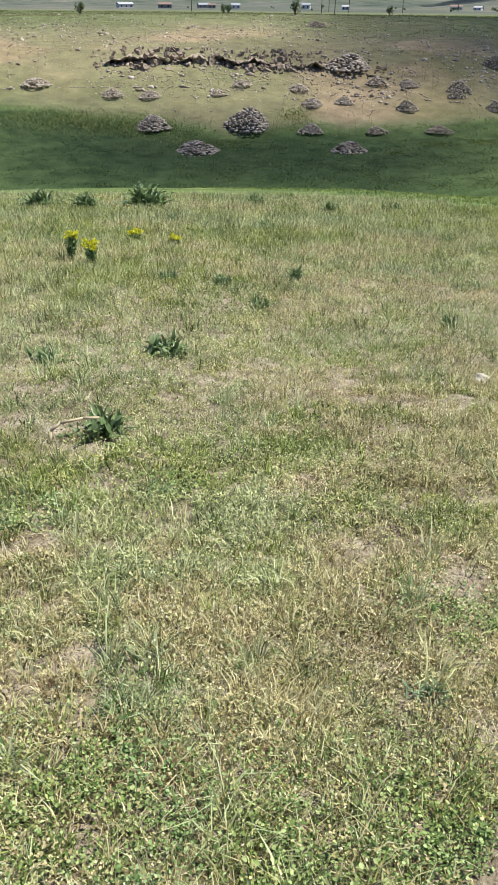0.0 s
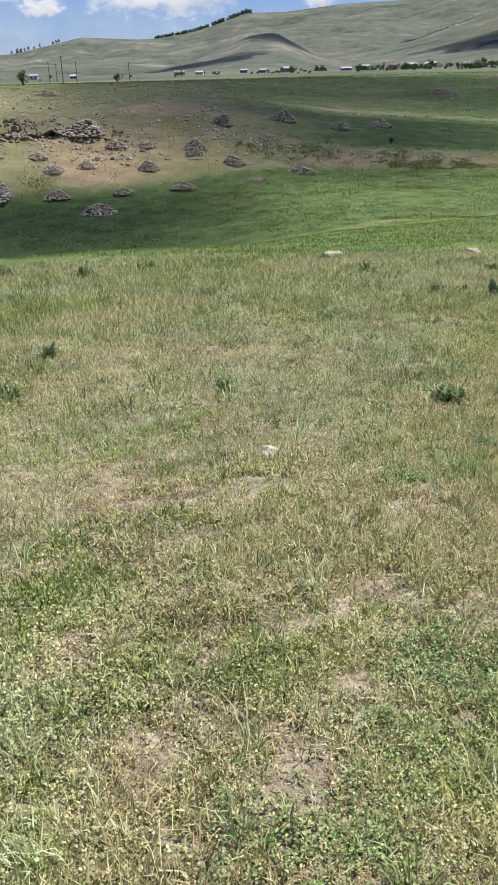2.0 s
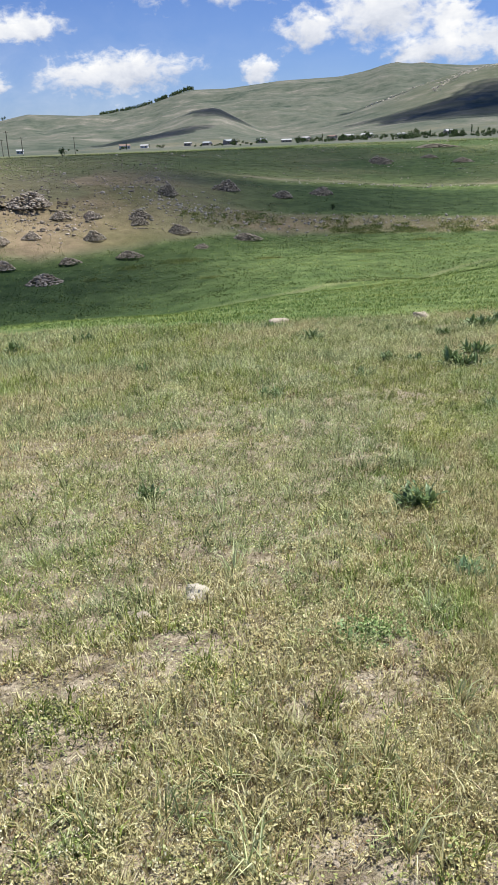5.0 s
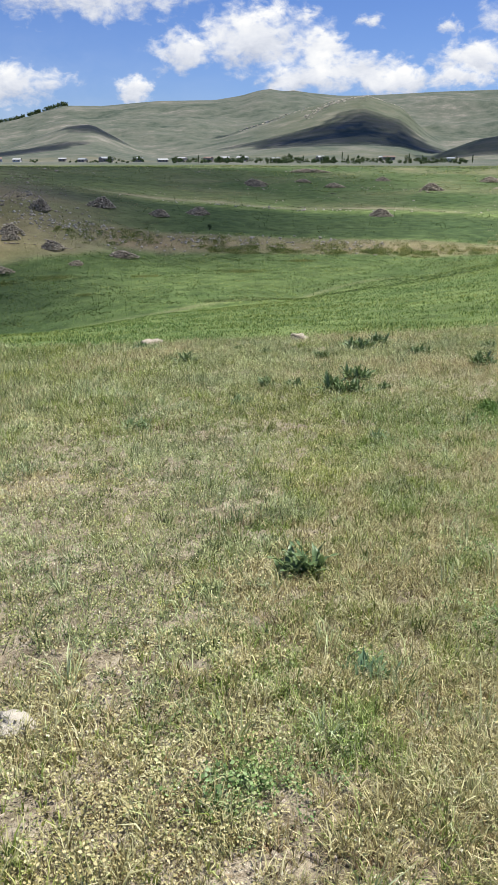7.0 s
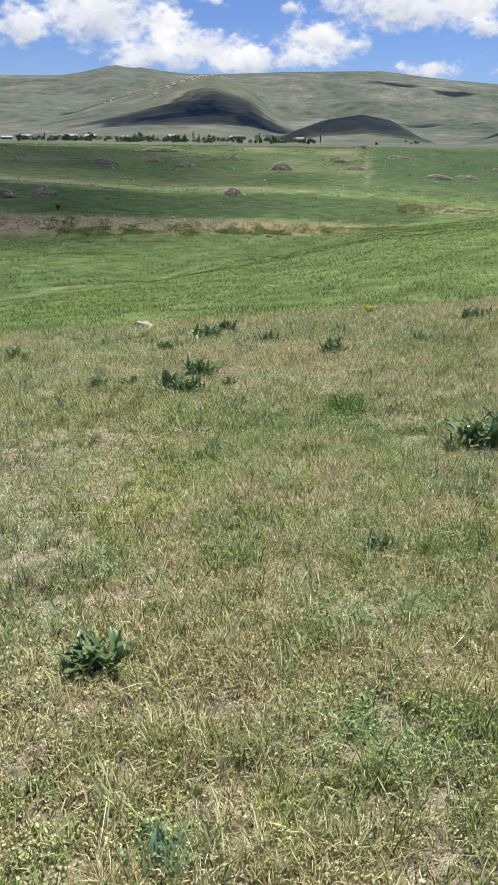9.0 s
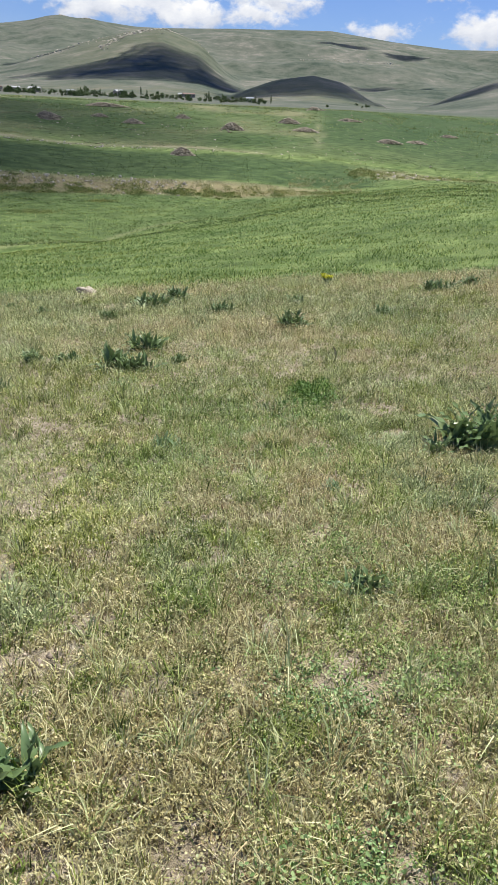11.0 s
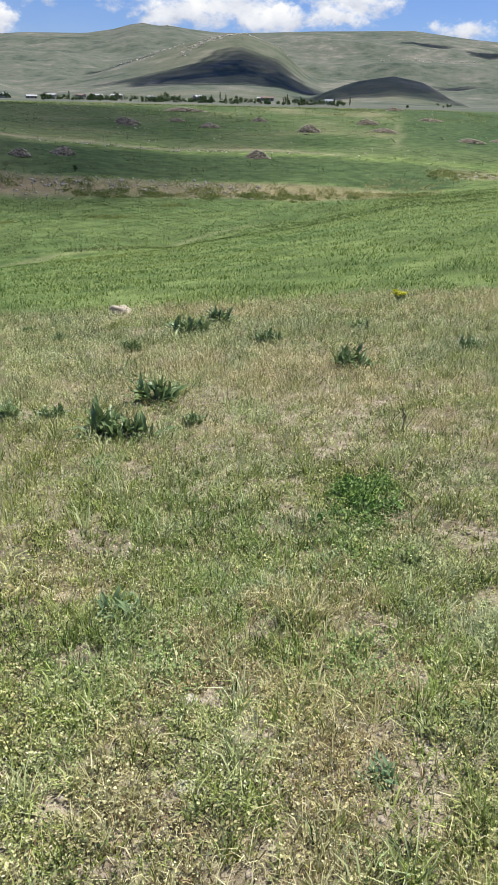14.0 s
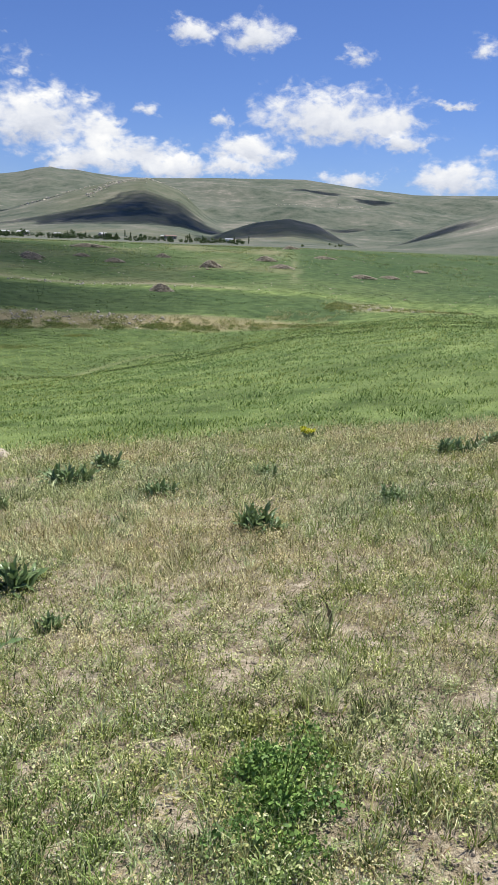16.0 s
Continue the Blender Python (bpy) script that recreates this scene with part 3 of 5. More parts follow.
def sprigs(name, cx, cy, radius, height, size, k, tone, material_, label, flat=0.3, slim=0.34, fine=False):
    """Low plants, each a dome of k small oval leaves held out from its heart; one object."""
    n = len(cx) * k
    rad, up, big = np.repeat(radius, k), np.repeat(height, k), np.repeat(size, k) * rng.uniform(0.55, 1.4, n)
    a, rho = rng.uniform(0, 2 * np.pi, n), np.sqrt(rng.uniform(0, 1, n)) * 1.1
    x, y = np.repeat(cx, k) + rho * rad * np.cos(a), np.repeat(cy, k) + rho * rad * np.sin(a)
    z = land(x, y) + 0.003 + up * (1.15 - 0.85 * rho ** 2).clip(0.05, 2) * rng.uniform(0.35, 1.1, n)
    a = a + rng.normal(0, 1.0, n)
    tilt, roll = rng.normal(flat, 0.45, n), rng.normal(0, 0.5, n)
    ahead = np.stack([np.cos(a) * np.cos(tilt), np.sin(a) * np.cos(tilt), np.sin(tilt)], -1) * big[:, None]
    across = np.stack([-np.sin(a), np.cos(a), np.zeros(n)], -1)
    side = (across * np.cos(roll)[:, None] + np.array([0, 0, 1.0]) * np.sin(roll)[:, None]) * (big * slim * rng.uniform(0.7, 1.25, n))[:, None]
    c = np.stack([x, y, z], -1)
    if fine:
        fold = np.array([0, 0, 1.0]) * (big * 0.10)[:, None]
        verts = np.stack([c, c + ahead * 0.3 + side + fold, c + ahead * 0.72 + side * 0.85 + fold, c + ahead, c + ahead * 0.72 - side * 0.85 + fold, c + ahead * 0.3 - side + fold], 1)
        base = np.arange(n)[:, None] * 6
        me = mesh_from(name, verts.reshape(-1, 3), [base + np.array([[0, 1, 2, 3]]), base + np.array([[0, 3, 4, 5]])])
        tone_of(me, np.repeat(tone, k), 6)
    else:
        verts = np.stack([c, c + ahead * 0.5 + side, c + ahead, c + ahead * 0.5 - side], 1)
        me = mesh_from(name, verts.reshape(-1, 3), np.arange(n)[:, None] * 4 + np.array([[0, 1, 2, 3]]))
        tone_of(me, np.repeat(tone, k), 4)
    me.materials.append(material_)
    return tagged(new(name, me), label, "plants", kind="stuff")


def tufts(name, cx, cy, radius, height, width, k, lean, tone, material_, label, fine=False):
    """Tufts of grass, each of k blades that arch out from its foot; one object."""
    n = len(cx) * k
    rad = np.repeat(radius, k)
    a, rho = rng.uniform(0, 2 * np.pi, n), np.sqrt(rng.uniform(0, 1, n))
    x, y = np.repeat(cx, k) + rho * rad * np.cos(a), np.repeat(cy, k) + rho * rad * np.sin(a)
    tall = np.repeat(height, k) * rng.uniform(0.35, 1.1, n)
    bend = np.abs(rng.normal(lean, 0.3, n)).clip(0, 1.1)
    ob = blades(name, x, y, tall, np.repeat(width, k) * rng.uniform(0.6, 1.3, n), bend, material_, label, plain=not fine, out=a + rng.normal(0, 0.9, n))
    tone_of(ob.data, np.repeat(tone, k), 5 if fine else 3)
    return ob


def pasture():
    """The rough pasture: tufts of grass and low herbs, plant by plant, with soil between them."""
    x, y, r = spread(300000, 0.98)
    lush, bare = lushness(x, y), bareness(x, y)
    far = smooth(y + 0.75 * np.abs(x), 6.0, 11.5)
    bare = bare * (1 - 0.8 * smooth(r, 3, 6))
    bump = smooth(np.where(r < 3.5, fbm(x * 8, y * 8, 2, 71), fbm(x * 4, y * 4, 2, 72)), 0.33, 0.66)
    keep = (rng.uniform(0, 1, len(x)) > 0.93 * bare) & (y < pasture_edge(x) + rng.normal(0, 0.4, len(x))) & (rng.uniform(0, 1, len(x)) < 0.78 + 0.22 * np.maximum(bump, lush))
    x, y, r, lush, far, bump = (v[keep] for v in (x, y, r, lush, far, bump))
    n = len(x)
    grow = rng.uniform(0.55, 1.35, n) * (0.78 + 0.36 * bump)
    scale = 1 + r / 6
    tone = np.clip(0.48 + 0.9 * (fbm(x * 3.1, y * 3.1, 3, 95) - 0.5) + rng.normal(0, 0.30, n), 0, 1)
    # which plant grows where
    dice = rng.uniform(0, 1, n)
    dry = fbm(x * 0.55 + 7, y * 0.55, 4, 31) + 0.7 * (fbm(x * 3.4, y * 3.4, 3, 32) - 0.5)
    dry = dry - 0.18 * smooth(-x, 0.5, 4.5)
    dry = dry - 0.07 * (1 - smooth(y, -1.2, 0.4))
    wet = fbm(x * 0.5 + 31, y * 0.5, 4, 61) + 0.7 * (fbm(x * 3.2 + 9, y * 3.2, 3, 62) - 0.5) + 0.13 * np.exp(-((x - 0.75) / 0.45) ** 2 - ((y - 2.8) / 1.3) ** 2)
    grassy = 0.42 + 0.16 * far + 0.22 * smooth(-x, 2, 6) + 0.9 * (fbm(x * 1.1 + 3, y * 1.1, 3, 51) - 0.5)
    is_grass = dice < grassy
    dice = rng.uniform(0, 1, n)
    kind = np.where(is_grass,
                    np.where(dice < smooth(dry, 0.44, 0.62) * 0.75 + 0.10, 0, np.where(dice > 1.0 - 0.7 * smooth(wet, 0.50, 0.66) - 0.06, 2, 1)),
                    np.where(dice < smooth(dry, 0.40, 0.60) * 0.8 + 0.1, 3, 4))
    kind = np.where((rng.uniform(0, 1, n) < 0.02 + 0.08 * smooth(dry, 0.54, 0.68) * (1 - 0.8 * far)) & (kind != 4), 6, kind)
    kind = np.where(rng.uniform(0, 1, n) < lush * 0.6, 5, kind)
    rows = (
        (0, "dry_grass", M_STRAW, "tufts of dry straw-coloured grass on the pasture"),
        (1, "grey_green_grass", M_BLUE, "tufts of soft grey-green grass on the rough pasture"),
        (2, "green_grass", M_GREEN, "short fresh green grass tufts on the pasture"),
        (6, "rusty_weeds", M_RUSTY, "rusty brown withered weeds among the grass"))
    for which, name, mat_, label in rows:
        for near in (True, False):
            m = (kind == which) & ((r < 2.6) == near)
            s, g = scale[m], grow[m]
            tall = g * (0.055 + 0.022 * far[m] + 0.04 * smooth(-x[m], 3, 7) + 0.03 * rng.uniform(0, 1, m.sum())) * (0.7 if which == 6 else 1.0) * (1 + 0.15 * smooth(r[m], 3, 7))
            tufts(name if near else "distant_" + name, x[m], y[m], 0.016 * g * s, tall, 0.0032 * s * (0.8 + 0.3 * g), 12 if near else 9, 0.68, tone[m], mat_, label, near)
    rows = (
        (3, "bleached_herbs", M_PALEHERB, "bleached olive and straw-coloured low herbs", 0.0066, 0.036),
        (4, "low_herbs", M_HERB, "low grey-green herbs with small oval leaves", 0.0070, 0.040),
        (5, "lush_herbs", M_LUSH, "patches of lush green clover-like herbs", 0.0080, 0.048))
    for which, name, mat_, label, leaf, high in rows:
        for near in (True, False):
            m = (kind == which) & ((r < 2.6) == near)
            s, g = scale[m], grow[m]
            sprigs(name if near else "distant_" + name, x[m], y[m], 0.019 * g * s, high * g * (1 + 0.9 * far[m]) * (1 + 0.35 * smooth(r[m], 2.5, 6)), leaf * s * (0.7 + 0.35 * g), 13 if near else 10, tone[m], mat_, label, 0.32, 0.33, near)
    # long-bladed tufts
    x, y, r = spread(420, 0.9, 12.0)
    keep = y < pasture_edge(x)
    x, y, r = x[keep], y[keep], r[keep]
    tufts("grass_tufts", x, y, 0.03 + 0.0 * r, rng.uniform(0.10, 0.2, len(x)), 0.0042 * (1 + r / 9), 26, 0.7, rng.uniform(0.2, 0.9, len(x)), M_BLUE, "tufts of long arching grey-green grass blades", True)
    # pale seed heads nodding over the grass
    x, y, r = spread(105000, 0.95, 17.0)
    keep = (y < pasture_edge(x)) & (rng.uniform(0, 1, len(x)) < 0.15 + 0.85 * smooth(fbm(x * 3.3 + 5, y * 3.3, 3, 83), 0.40, 0.6)) & (rng.uniform(0, 1, len(x)) > bareness(x, y))
    x, y, r = x[keep], y[keep], r[keep]
    sprigs("seed_heads", x, y, 0.012 * (1 + r / 6), rng.uniform(0.035, 0.10, len(x)), 0.0068 * (1 + r / 6), 3, rng.uniform(0, 1, len(x)), M_SEED, "pale seed heads nodding over the grass", 0.7, 0.28)
    # slim upright stems
    x, y, r = spread(52000, 1.1, 17.0)
    keep = (y < pasture_edge(x)) & (rng.uniform(0, 1, len(x)) < smooth(fbm(x * 1.6 + 5, y * 1.6, 4, 81), 0.36, 0.6)) & (rng.uniform(0, 1, len(x)) > bareness(x, y))
    x, y, r = x[keep], y[keep], r[keep]
    blades("olive_stems", x, y, rng.uniform(0.07, 0.17, len(x)), rng.uniform(0.0014, 0.0028, len(x)) * (0.9 + r / 5), np.abs(rng.normal(0.2, 0.25, len(x))).clip(0, 0.9), M_STRAW,
           "slim bleached stems standing among the herbs", plain=True)
    # fallen straw
    x, y, r = spread(60000, 1.2, 12.0)
    blades("straw_litter", x, y, rng.uniform(0.015, 0.06, len(x)) * (0.9 + r / 16), rng.uniform(0.0012, 0.0026, len(x)) * (0.9 + r / 8),
           rng.uniform(1.0, 1.18, len(x)), M_STRAW, "bleached straw litter lying on the soil", lift=0.008, plain=True)


pasture()


def field_grass():
    """The green field below the pasture, in faint rows, and the turf of the valley beyond it."""
    n = 330000
    az = rng.uniform(-26, 50, n)
    r = 12.5 + 95 * rng.uniform(0, 1, n) ** 1.5
    x, y = -np.sin(np.radians(az)) * r, np.cos(np.radians(az)) * r
    row = 0.5 + 0.5 * np.sin((0.87 * x - 0.49 * y) * 5.2 + 3 * fbm(x / 6, y / 6, 2, 44))
    clump = fbm(x * 1.4, y * 1.4, 3, 45)
    keep = (y > pasture_edge(x) - rng.uniform(0, 0.7, n)) & (r < 97) & (cover_at(x, y)[:, 0] < 0.4) & (rng.uniform(0, 1, n) < 0.25 + 0.35 * row + 0.6 * smooth(clump, 0.4, 0.6))
    x, y, r, clump = x[keep], y[keep], r[keep], clump[keep]
    h = rng.uniform(0.02, 0.085, len(x)) * (1 + r / 110) * (0.7 + 0.6 * smooth(clump, 0.4, 0.65))
    blades("field_grass", x, y, h, 0.007 + r * 0.0008, np.abs(rng.normal(0.75, 0.35, len(x))).clip(0, 1.1), M_FIELD, "fresh bright green grass of the sloping field", plain=True)
    n = 170000
    az = rng.uniform(-22, 64, n)
    r = 62 + 240 * rng.uniform(0, 1, n) ** 1.5
    x, y = -np.sin(np.radians(az)) * r, np.cos(np.radians(az)) * r
    c = cover_at(x, y)
    clump = fbm(x / 1.6, y / 1.6, 3, 46)
    keep = (c[:, 0] < 0.55) & (c[:, :3].max(1) > 0.5) & ((az > -5) | (r < 155) | (rng.uniform(0, 1, n) < 0.12)) & (rng.uniform(0, 1, n) < 0.12 + 0.9 * smooth(clump, 0.44, 0.66))
    x, y, r = x[keep], y[keep], r[keep]
    blades("valley_turf", x, y, rng.uniform(0.04, 0.15, len(x)) * (0.8 + r / 300), 0.05 + r * 0.0009, np.abs(rng.normal(0.7, 0.3, len(x))).clip(0, 1.1), M_TURF, "short uneven green turf of the valley", plain=True)


field_grass()


# ---- helpers for things ----
def part(name, me, mat_, parent, label="", m=None):
    """One mesh object under a thing or under one of its parts."""
    if isinstance(me, bmesh.types.BMesh):
        bm, me = me, bpy.data.meshes.new(name)
        bm.to_mesh(me)
        bm.free()
    if mat_ is not None and not me.materials:
        me.materials.append(mat_)
    ob = new(name, me)
    ob.parent = parent
    if m is not None:
        ob.matrix_basis = m
    if label:
        ob["label"] = label
    return ob


def thing(name, m, label, category, group=""):
    ob = new(name)
    ob.empty_display_size = 0.1
    ob.matrix_basis = m
    return tagged(ob, label, category, group)


def mesh_of(bm, name, mat_, smooth_shade=False):
    me = bpy.data.meshes.new(name)
    if smooth_shade:
        for face in bm.faces:
            face.smooth = True
    bm.to_mesh(me)
    bm.free()
    me.materials.append(mat_)
    return me


ICO_BM = bmesh.new()
bmesh.ops.create_icosphere(ICO_BM, subdivisions=1, radius=1.0)
ICO_V = np.array([v.co[:] for v in ICO_BM.verts])
ICO_F = np.array([[v.index for v in face.verts] for face in ICO_BM.faces])
ICO_BM.free()


def many_stones(name, centres, sizes, mat_, squash=0.65, seed=1):
    """Many angular stones in one mesh."""
    g = np.random.default_rng(seed)
    n = len(centres)
    shape = np.repeat(ICO_V[None], n, 0) * (1 + g.uniform(-0.32, 0.32, (n, len(ICO_V), 1)))
    stretch = np.stack([g.uniform(0.8, 1.4, n), g.uniform(0.7, 1.1, n), g.uniform(0.6, 1.1, n) * squash], -1)
    shape = shape * stretch[:, None] * np.asarray(sizes)[:, None, None]
    a, b = g.uniform(0, 6.283, n), g.normal(0, 0.45, n)
    ca, sa, cb, sb = np.cos(a)[:, None], np.sin(a)[:, None], np.cos(b)[:, None], np.sin(b)[:, None]
    x, y, z = shape[..., 0], shape[..., 1], shape[..., 2]
    y, z = y * cb - z * sb, y * sb + z * cb
    x, y = x * ca - y * sa, x * sa + y * ca
    verts = np.stack([x, y, z], -1) + np.asarray(centres)[:, None]
    faces = (np.arange(n)[:, None, None] * len(ICO_V) + ICO_F[None]).reshape(-1, 3)
    me = mesh_from(name, verts.reshape(-1, 3), faces)
    me.materials.append(mat_)
    return me


# ---- unseen clouds added overhead to shade the valley and the mountain ----
def cloud_material(name, dense):
    """Cloud that lets part of the sun pass, so that its shade has soft borders."""
    m, n = material(name)
    body = n.add("ShaderNodeBsdfDiffuse", {0: (0.88, 0.88, 0.90, 1.0)})
    clear = n.add("ShaderNodeBsdfTransparent")
    mix = n.add("ShaderNodeMixShader", {0: dense, 1: clear.outputs[0], 2: body.outputs[0]})
    n.add("ShaderNodeOutputMaterial", {0: mix.outputs[0]})
    return m


M_CLOUD = cloud_material("cloud_white", 0.27)
M_THINCLOUD = cloud_material("thin_cloud", 0.19)
M_MIDCLOUD = cloud_material("middling_cloud", 0.20)


def cloud(az, r, height, wide, deep, seed, mat_):
    """An unseen cumulus, added so high along the sun's way that its shade lies at azimuth az, distance r."""
    x, y = polar(az, r)
    base = Vector((x, y, land_at(x, y))) + SUN_WAY * (height / SUN_WAY.z)
    g = np.random.default_rng(seed)
    bm = bmesh.new()
    off = Vector(g.uniform(-50, 50, 3).tolist())
    for layer, subs in ((1.22, 4), (0.95, 3), (0.66, 3)):
        got = bmesh.ops.create_icosphere(bm, subdivisions=subs, radius=1.0)
        for v in got["verts"]:
            d = v.co.copy()
            swell = layer * (1 + 0.42 * noise.noise(d * 1.6 + off) + 0.22 * noise.noise(d * 3.7 + off) + 0.10 * noise.noise(d * 8.0 + off))
            v.co = Vector((d.x * wide * swell, d.y * deep * swell, (d.z if d.z > 0 else d.z * 0.25) * min(wide, deep) * 0.5 * swell))
    ob = new("cloud", mesh_of(bm, "cloud", mat_, True))
    ob.matrix_basis = Matrix.Translation(base) @ Matrix.Rotation(radians(az), 4, "Z")
    return tagged(ob, "unseen cumulus cloud added high overhead to shade the land below", "cloud", "clouds")


# shade casters out of view; each note names where the shade falls
cloud(23, 190, 1300, 48, 50, 1, M_THINCLOUD)        # plateau
cloud(23, 114, 1300, 32, 20, 2, M_THINCLOUD)        # the slope beside it
cloud(45, 74, 1300, 21, 12, 3, M_MIDCLOUD)         # valley floor
cloud(5.0, 1735, 1000, 84, 112, 5, M_CLOUD)          # flank of the middle hill
cloud(1.9, 1590, 1000, 55, 105, 6, M_CLOUD)
cloud(9.0, 1645, 1000, 115, 78, 14, M_CLOUD)
cloud(6.5, 1535, 1000, 140, 74, 15, M_CLOUD)
cloud(-4.2, 1340, 900, 95, 140, 7, M_CLOUD)         # round hill
cloud(23.6, 1900, 1000, 60, 80, 8, M_CLOUD)         # small hill
cloud(28.3, 1600, 1000, 90, 60, 9, M_CLOUD)
cloud(13.2, 2105, 1000, 62, 20, 16, M_CLOUD)        # folds of the mountain
cloud(-6.3, 2900, 1000, 75, 26, 10, M_CLOUD)
cloud(-10.2, 2800, 1000, 60, 30, 17, M_CLOUD)
cloud(-9.6, 2080, 1000, 70, 45, 13, M_CLOUD)
cloud(-14.2, 900, 900, 32, 26, 12, M_CLOUD)

# ---- opposite slope: stone heaps, outcrop, rubble ----
HEAPS_SLOPE = [
    (-74, 55, 2.6, 1.1), (-71, 58, 2.6, 1.1), (-65, 53, 3.8, 2.0), (-57, 51, 4.3, 1.5), (-59, 61, 5.0, 3.0), (-67, 64, 2.2, 0.8),
    (-67, 68, 2.4, 0.9), (-62, 72, 2.4, 1.0), (-58, 70, 2.6, 1.2), (-56, 73, 2.3, 1.1), (-57, 80, 2.6, 1.2), (-54, 82, 2.3, 1.3),
    (-49, 85, 3.0, 1.6), (-50, 76, 2.8, 1.4), (-54, 65, 2.5, 1.3), (-49, 69, 2.5, 0.9), (-44, 73, 2.8, 0.9), (-47, 62, 3.4, 1.3),
    (-81, 50, 3.5, 1.1), (-62, 82, 6.1, 2.6), (-48, 83, 2.4, 1.3), (-43, 83, 3.0, 1.4), (-36, 86, 3.6, 1.1), (-38, 79, 1.8, 0.7)]
HEAPS_PLATEAU = [
    (-51, 97, 3.2, 2.0), (-48, 110, 4.4, 2.2), (-40, 112, 3.3, 1.5), (-36, 118, 3.7, 1.8), (-88, 107, 3.4, 1.2), (-39, 171, 4.3, 1.8),
    (-32, 188, 3.8, 1.1), (-24, 180, 4.7, 1.4), (-15, 200, 4.0, 1.5), (-10, 132, 4.2, 1.7), (-3, 179, 4.5, 2.4), (10, 206, 5.2, 1.9),
    (13, 188, 5.9, 1.2), (27, 229, 6.5, 1.1), (29, 176, 5.7, 1.2), (37, 183, 5.2, 0.9), (48, 203, 4.4, 0.9), (22, 284, 6.0, 1.6),
    (-38, 226, 11.3, 1.4), (-41, 175, 5.5, 1.8)]


def heap_mesh(seed, mat_):
    """A heap of field stones, one metre in half width and one metre high."""
    g = np.random.default_rng(seed)
    n = 460
    r, a = np.sqrt(g.uniform(0, 1.08, n)), g.uniform(0, 6.283, n)
    lop = 1 + 0.25 * np.cos(a - g.uniform(0, 6)) + 0.12 * np.cos(3 * a + g.uniform(0, 6))
    x, y = r * np.cos(a) * lop, r * np.sin(a) * lop
    z = (1 - np.clip(r, 0, 1) ** 1.5) * 0.9 * g.uniform(0.78, 1.08, n) - 0.01
    size = g.uniform(0.04, 0.105, n)
    bm = bmesh.new()
    bmesh.ops.create_icosphere(bm, subdivisions=2, radius=1.0)
    core = np.array([v.co[:] for v in bm.verts]) * (0.56, 0.56, 0.55)
    faces = np.array([[v.index for v in face.verts] for face in bm.faces])
    bm.free()
    stones = many_stones("cairn", np.stack([x, y, z], -1), size, mat_, 0.9, seed)
    sv = np.empty(len(stones.vertices) * 3, np.float32)
    stones.vertices.foreach_get("co", sv)
    sv = sv.reshape(-1, 3)
    sf = np.arange(n)[:, None, None] * len(ICO_V) + ICO_F[None]
    bpy.data.meshes.remove(stones)
    me = mesh_from("cairn", np.vstack([sv, core]), np.vstack([sf.reshape(-1, 3), faces + len(sv)]))
    me.materials.append(mat_)
    return me


def stone_heaps():
    light = [heap_mesh(40 + i, M_STONE) for i in range(4)]
    dark = [heap_mesh(50 + i, M_DARKSTONE) for i in range(4)]
    for k, (x, y, w, h) in enumerate(HEAPS_SLOPE + HEAPS_PLATEAU):
        brown = k < len(HEAPS_SLOPE) and (x < -52 or k == 17)
        ob = new("cairn", (light if brown else dark)[k % 4])
        turn = random.uniform(0, 360)
        ob.matrix_basis = pose(x, y, land_at(x, y) - 0.05, 0, 0, turn) @ Matrix.Diagonal((w * 0.50, w * 0.46, h * 0.72, 1))
        size = "large" if w > 4.2 else "small" if w < 2.6 else "low"
        where = "on the dry slope" if k < len(HEAPS_SLOPE) else "on the grassy plateau"
        tagged(ob, f"{size} heap of {'pale brown' if brown else 'dark grey'} field stones {where}", "cairn", "cairns")


stone_heaps()


def slab_mesh(seed, mat_):
    """A weathered, layered block of rock about one metre across."""
    g = np.random.default_rng(seed)
    bm = bmesh.new()
    bmesh.ops.create_cube(bm, size=1.0)
    bmesh.ops.subdivide_edges(bm, edges=bm.edges[:], cuts=3, use_grid_fill=True)
    off = Vector(g.uniform(-50, 50, 3).tolist())
    for v in bm.verts:
        v.co.x *= 1 - 0.18 * abs(v.co.z)
        v.co += Vector(noise.noise_vector(v.co * 1.9 + off)) * 0.26
        v.co += Vector(noise.noise_vector(v.co * 5.0 + off)) * 0.10
    return mesh_of(bm, "slab", mat_)


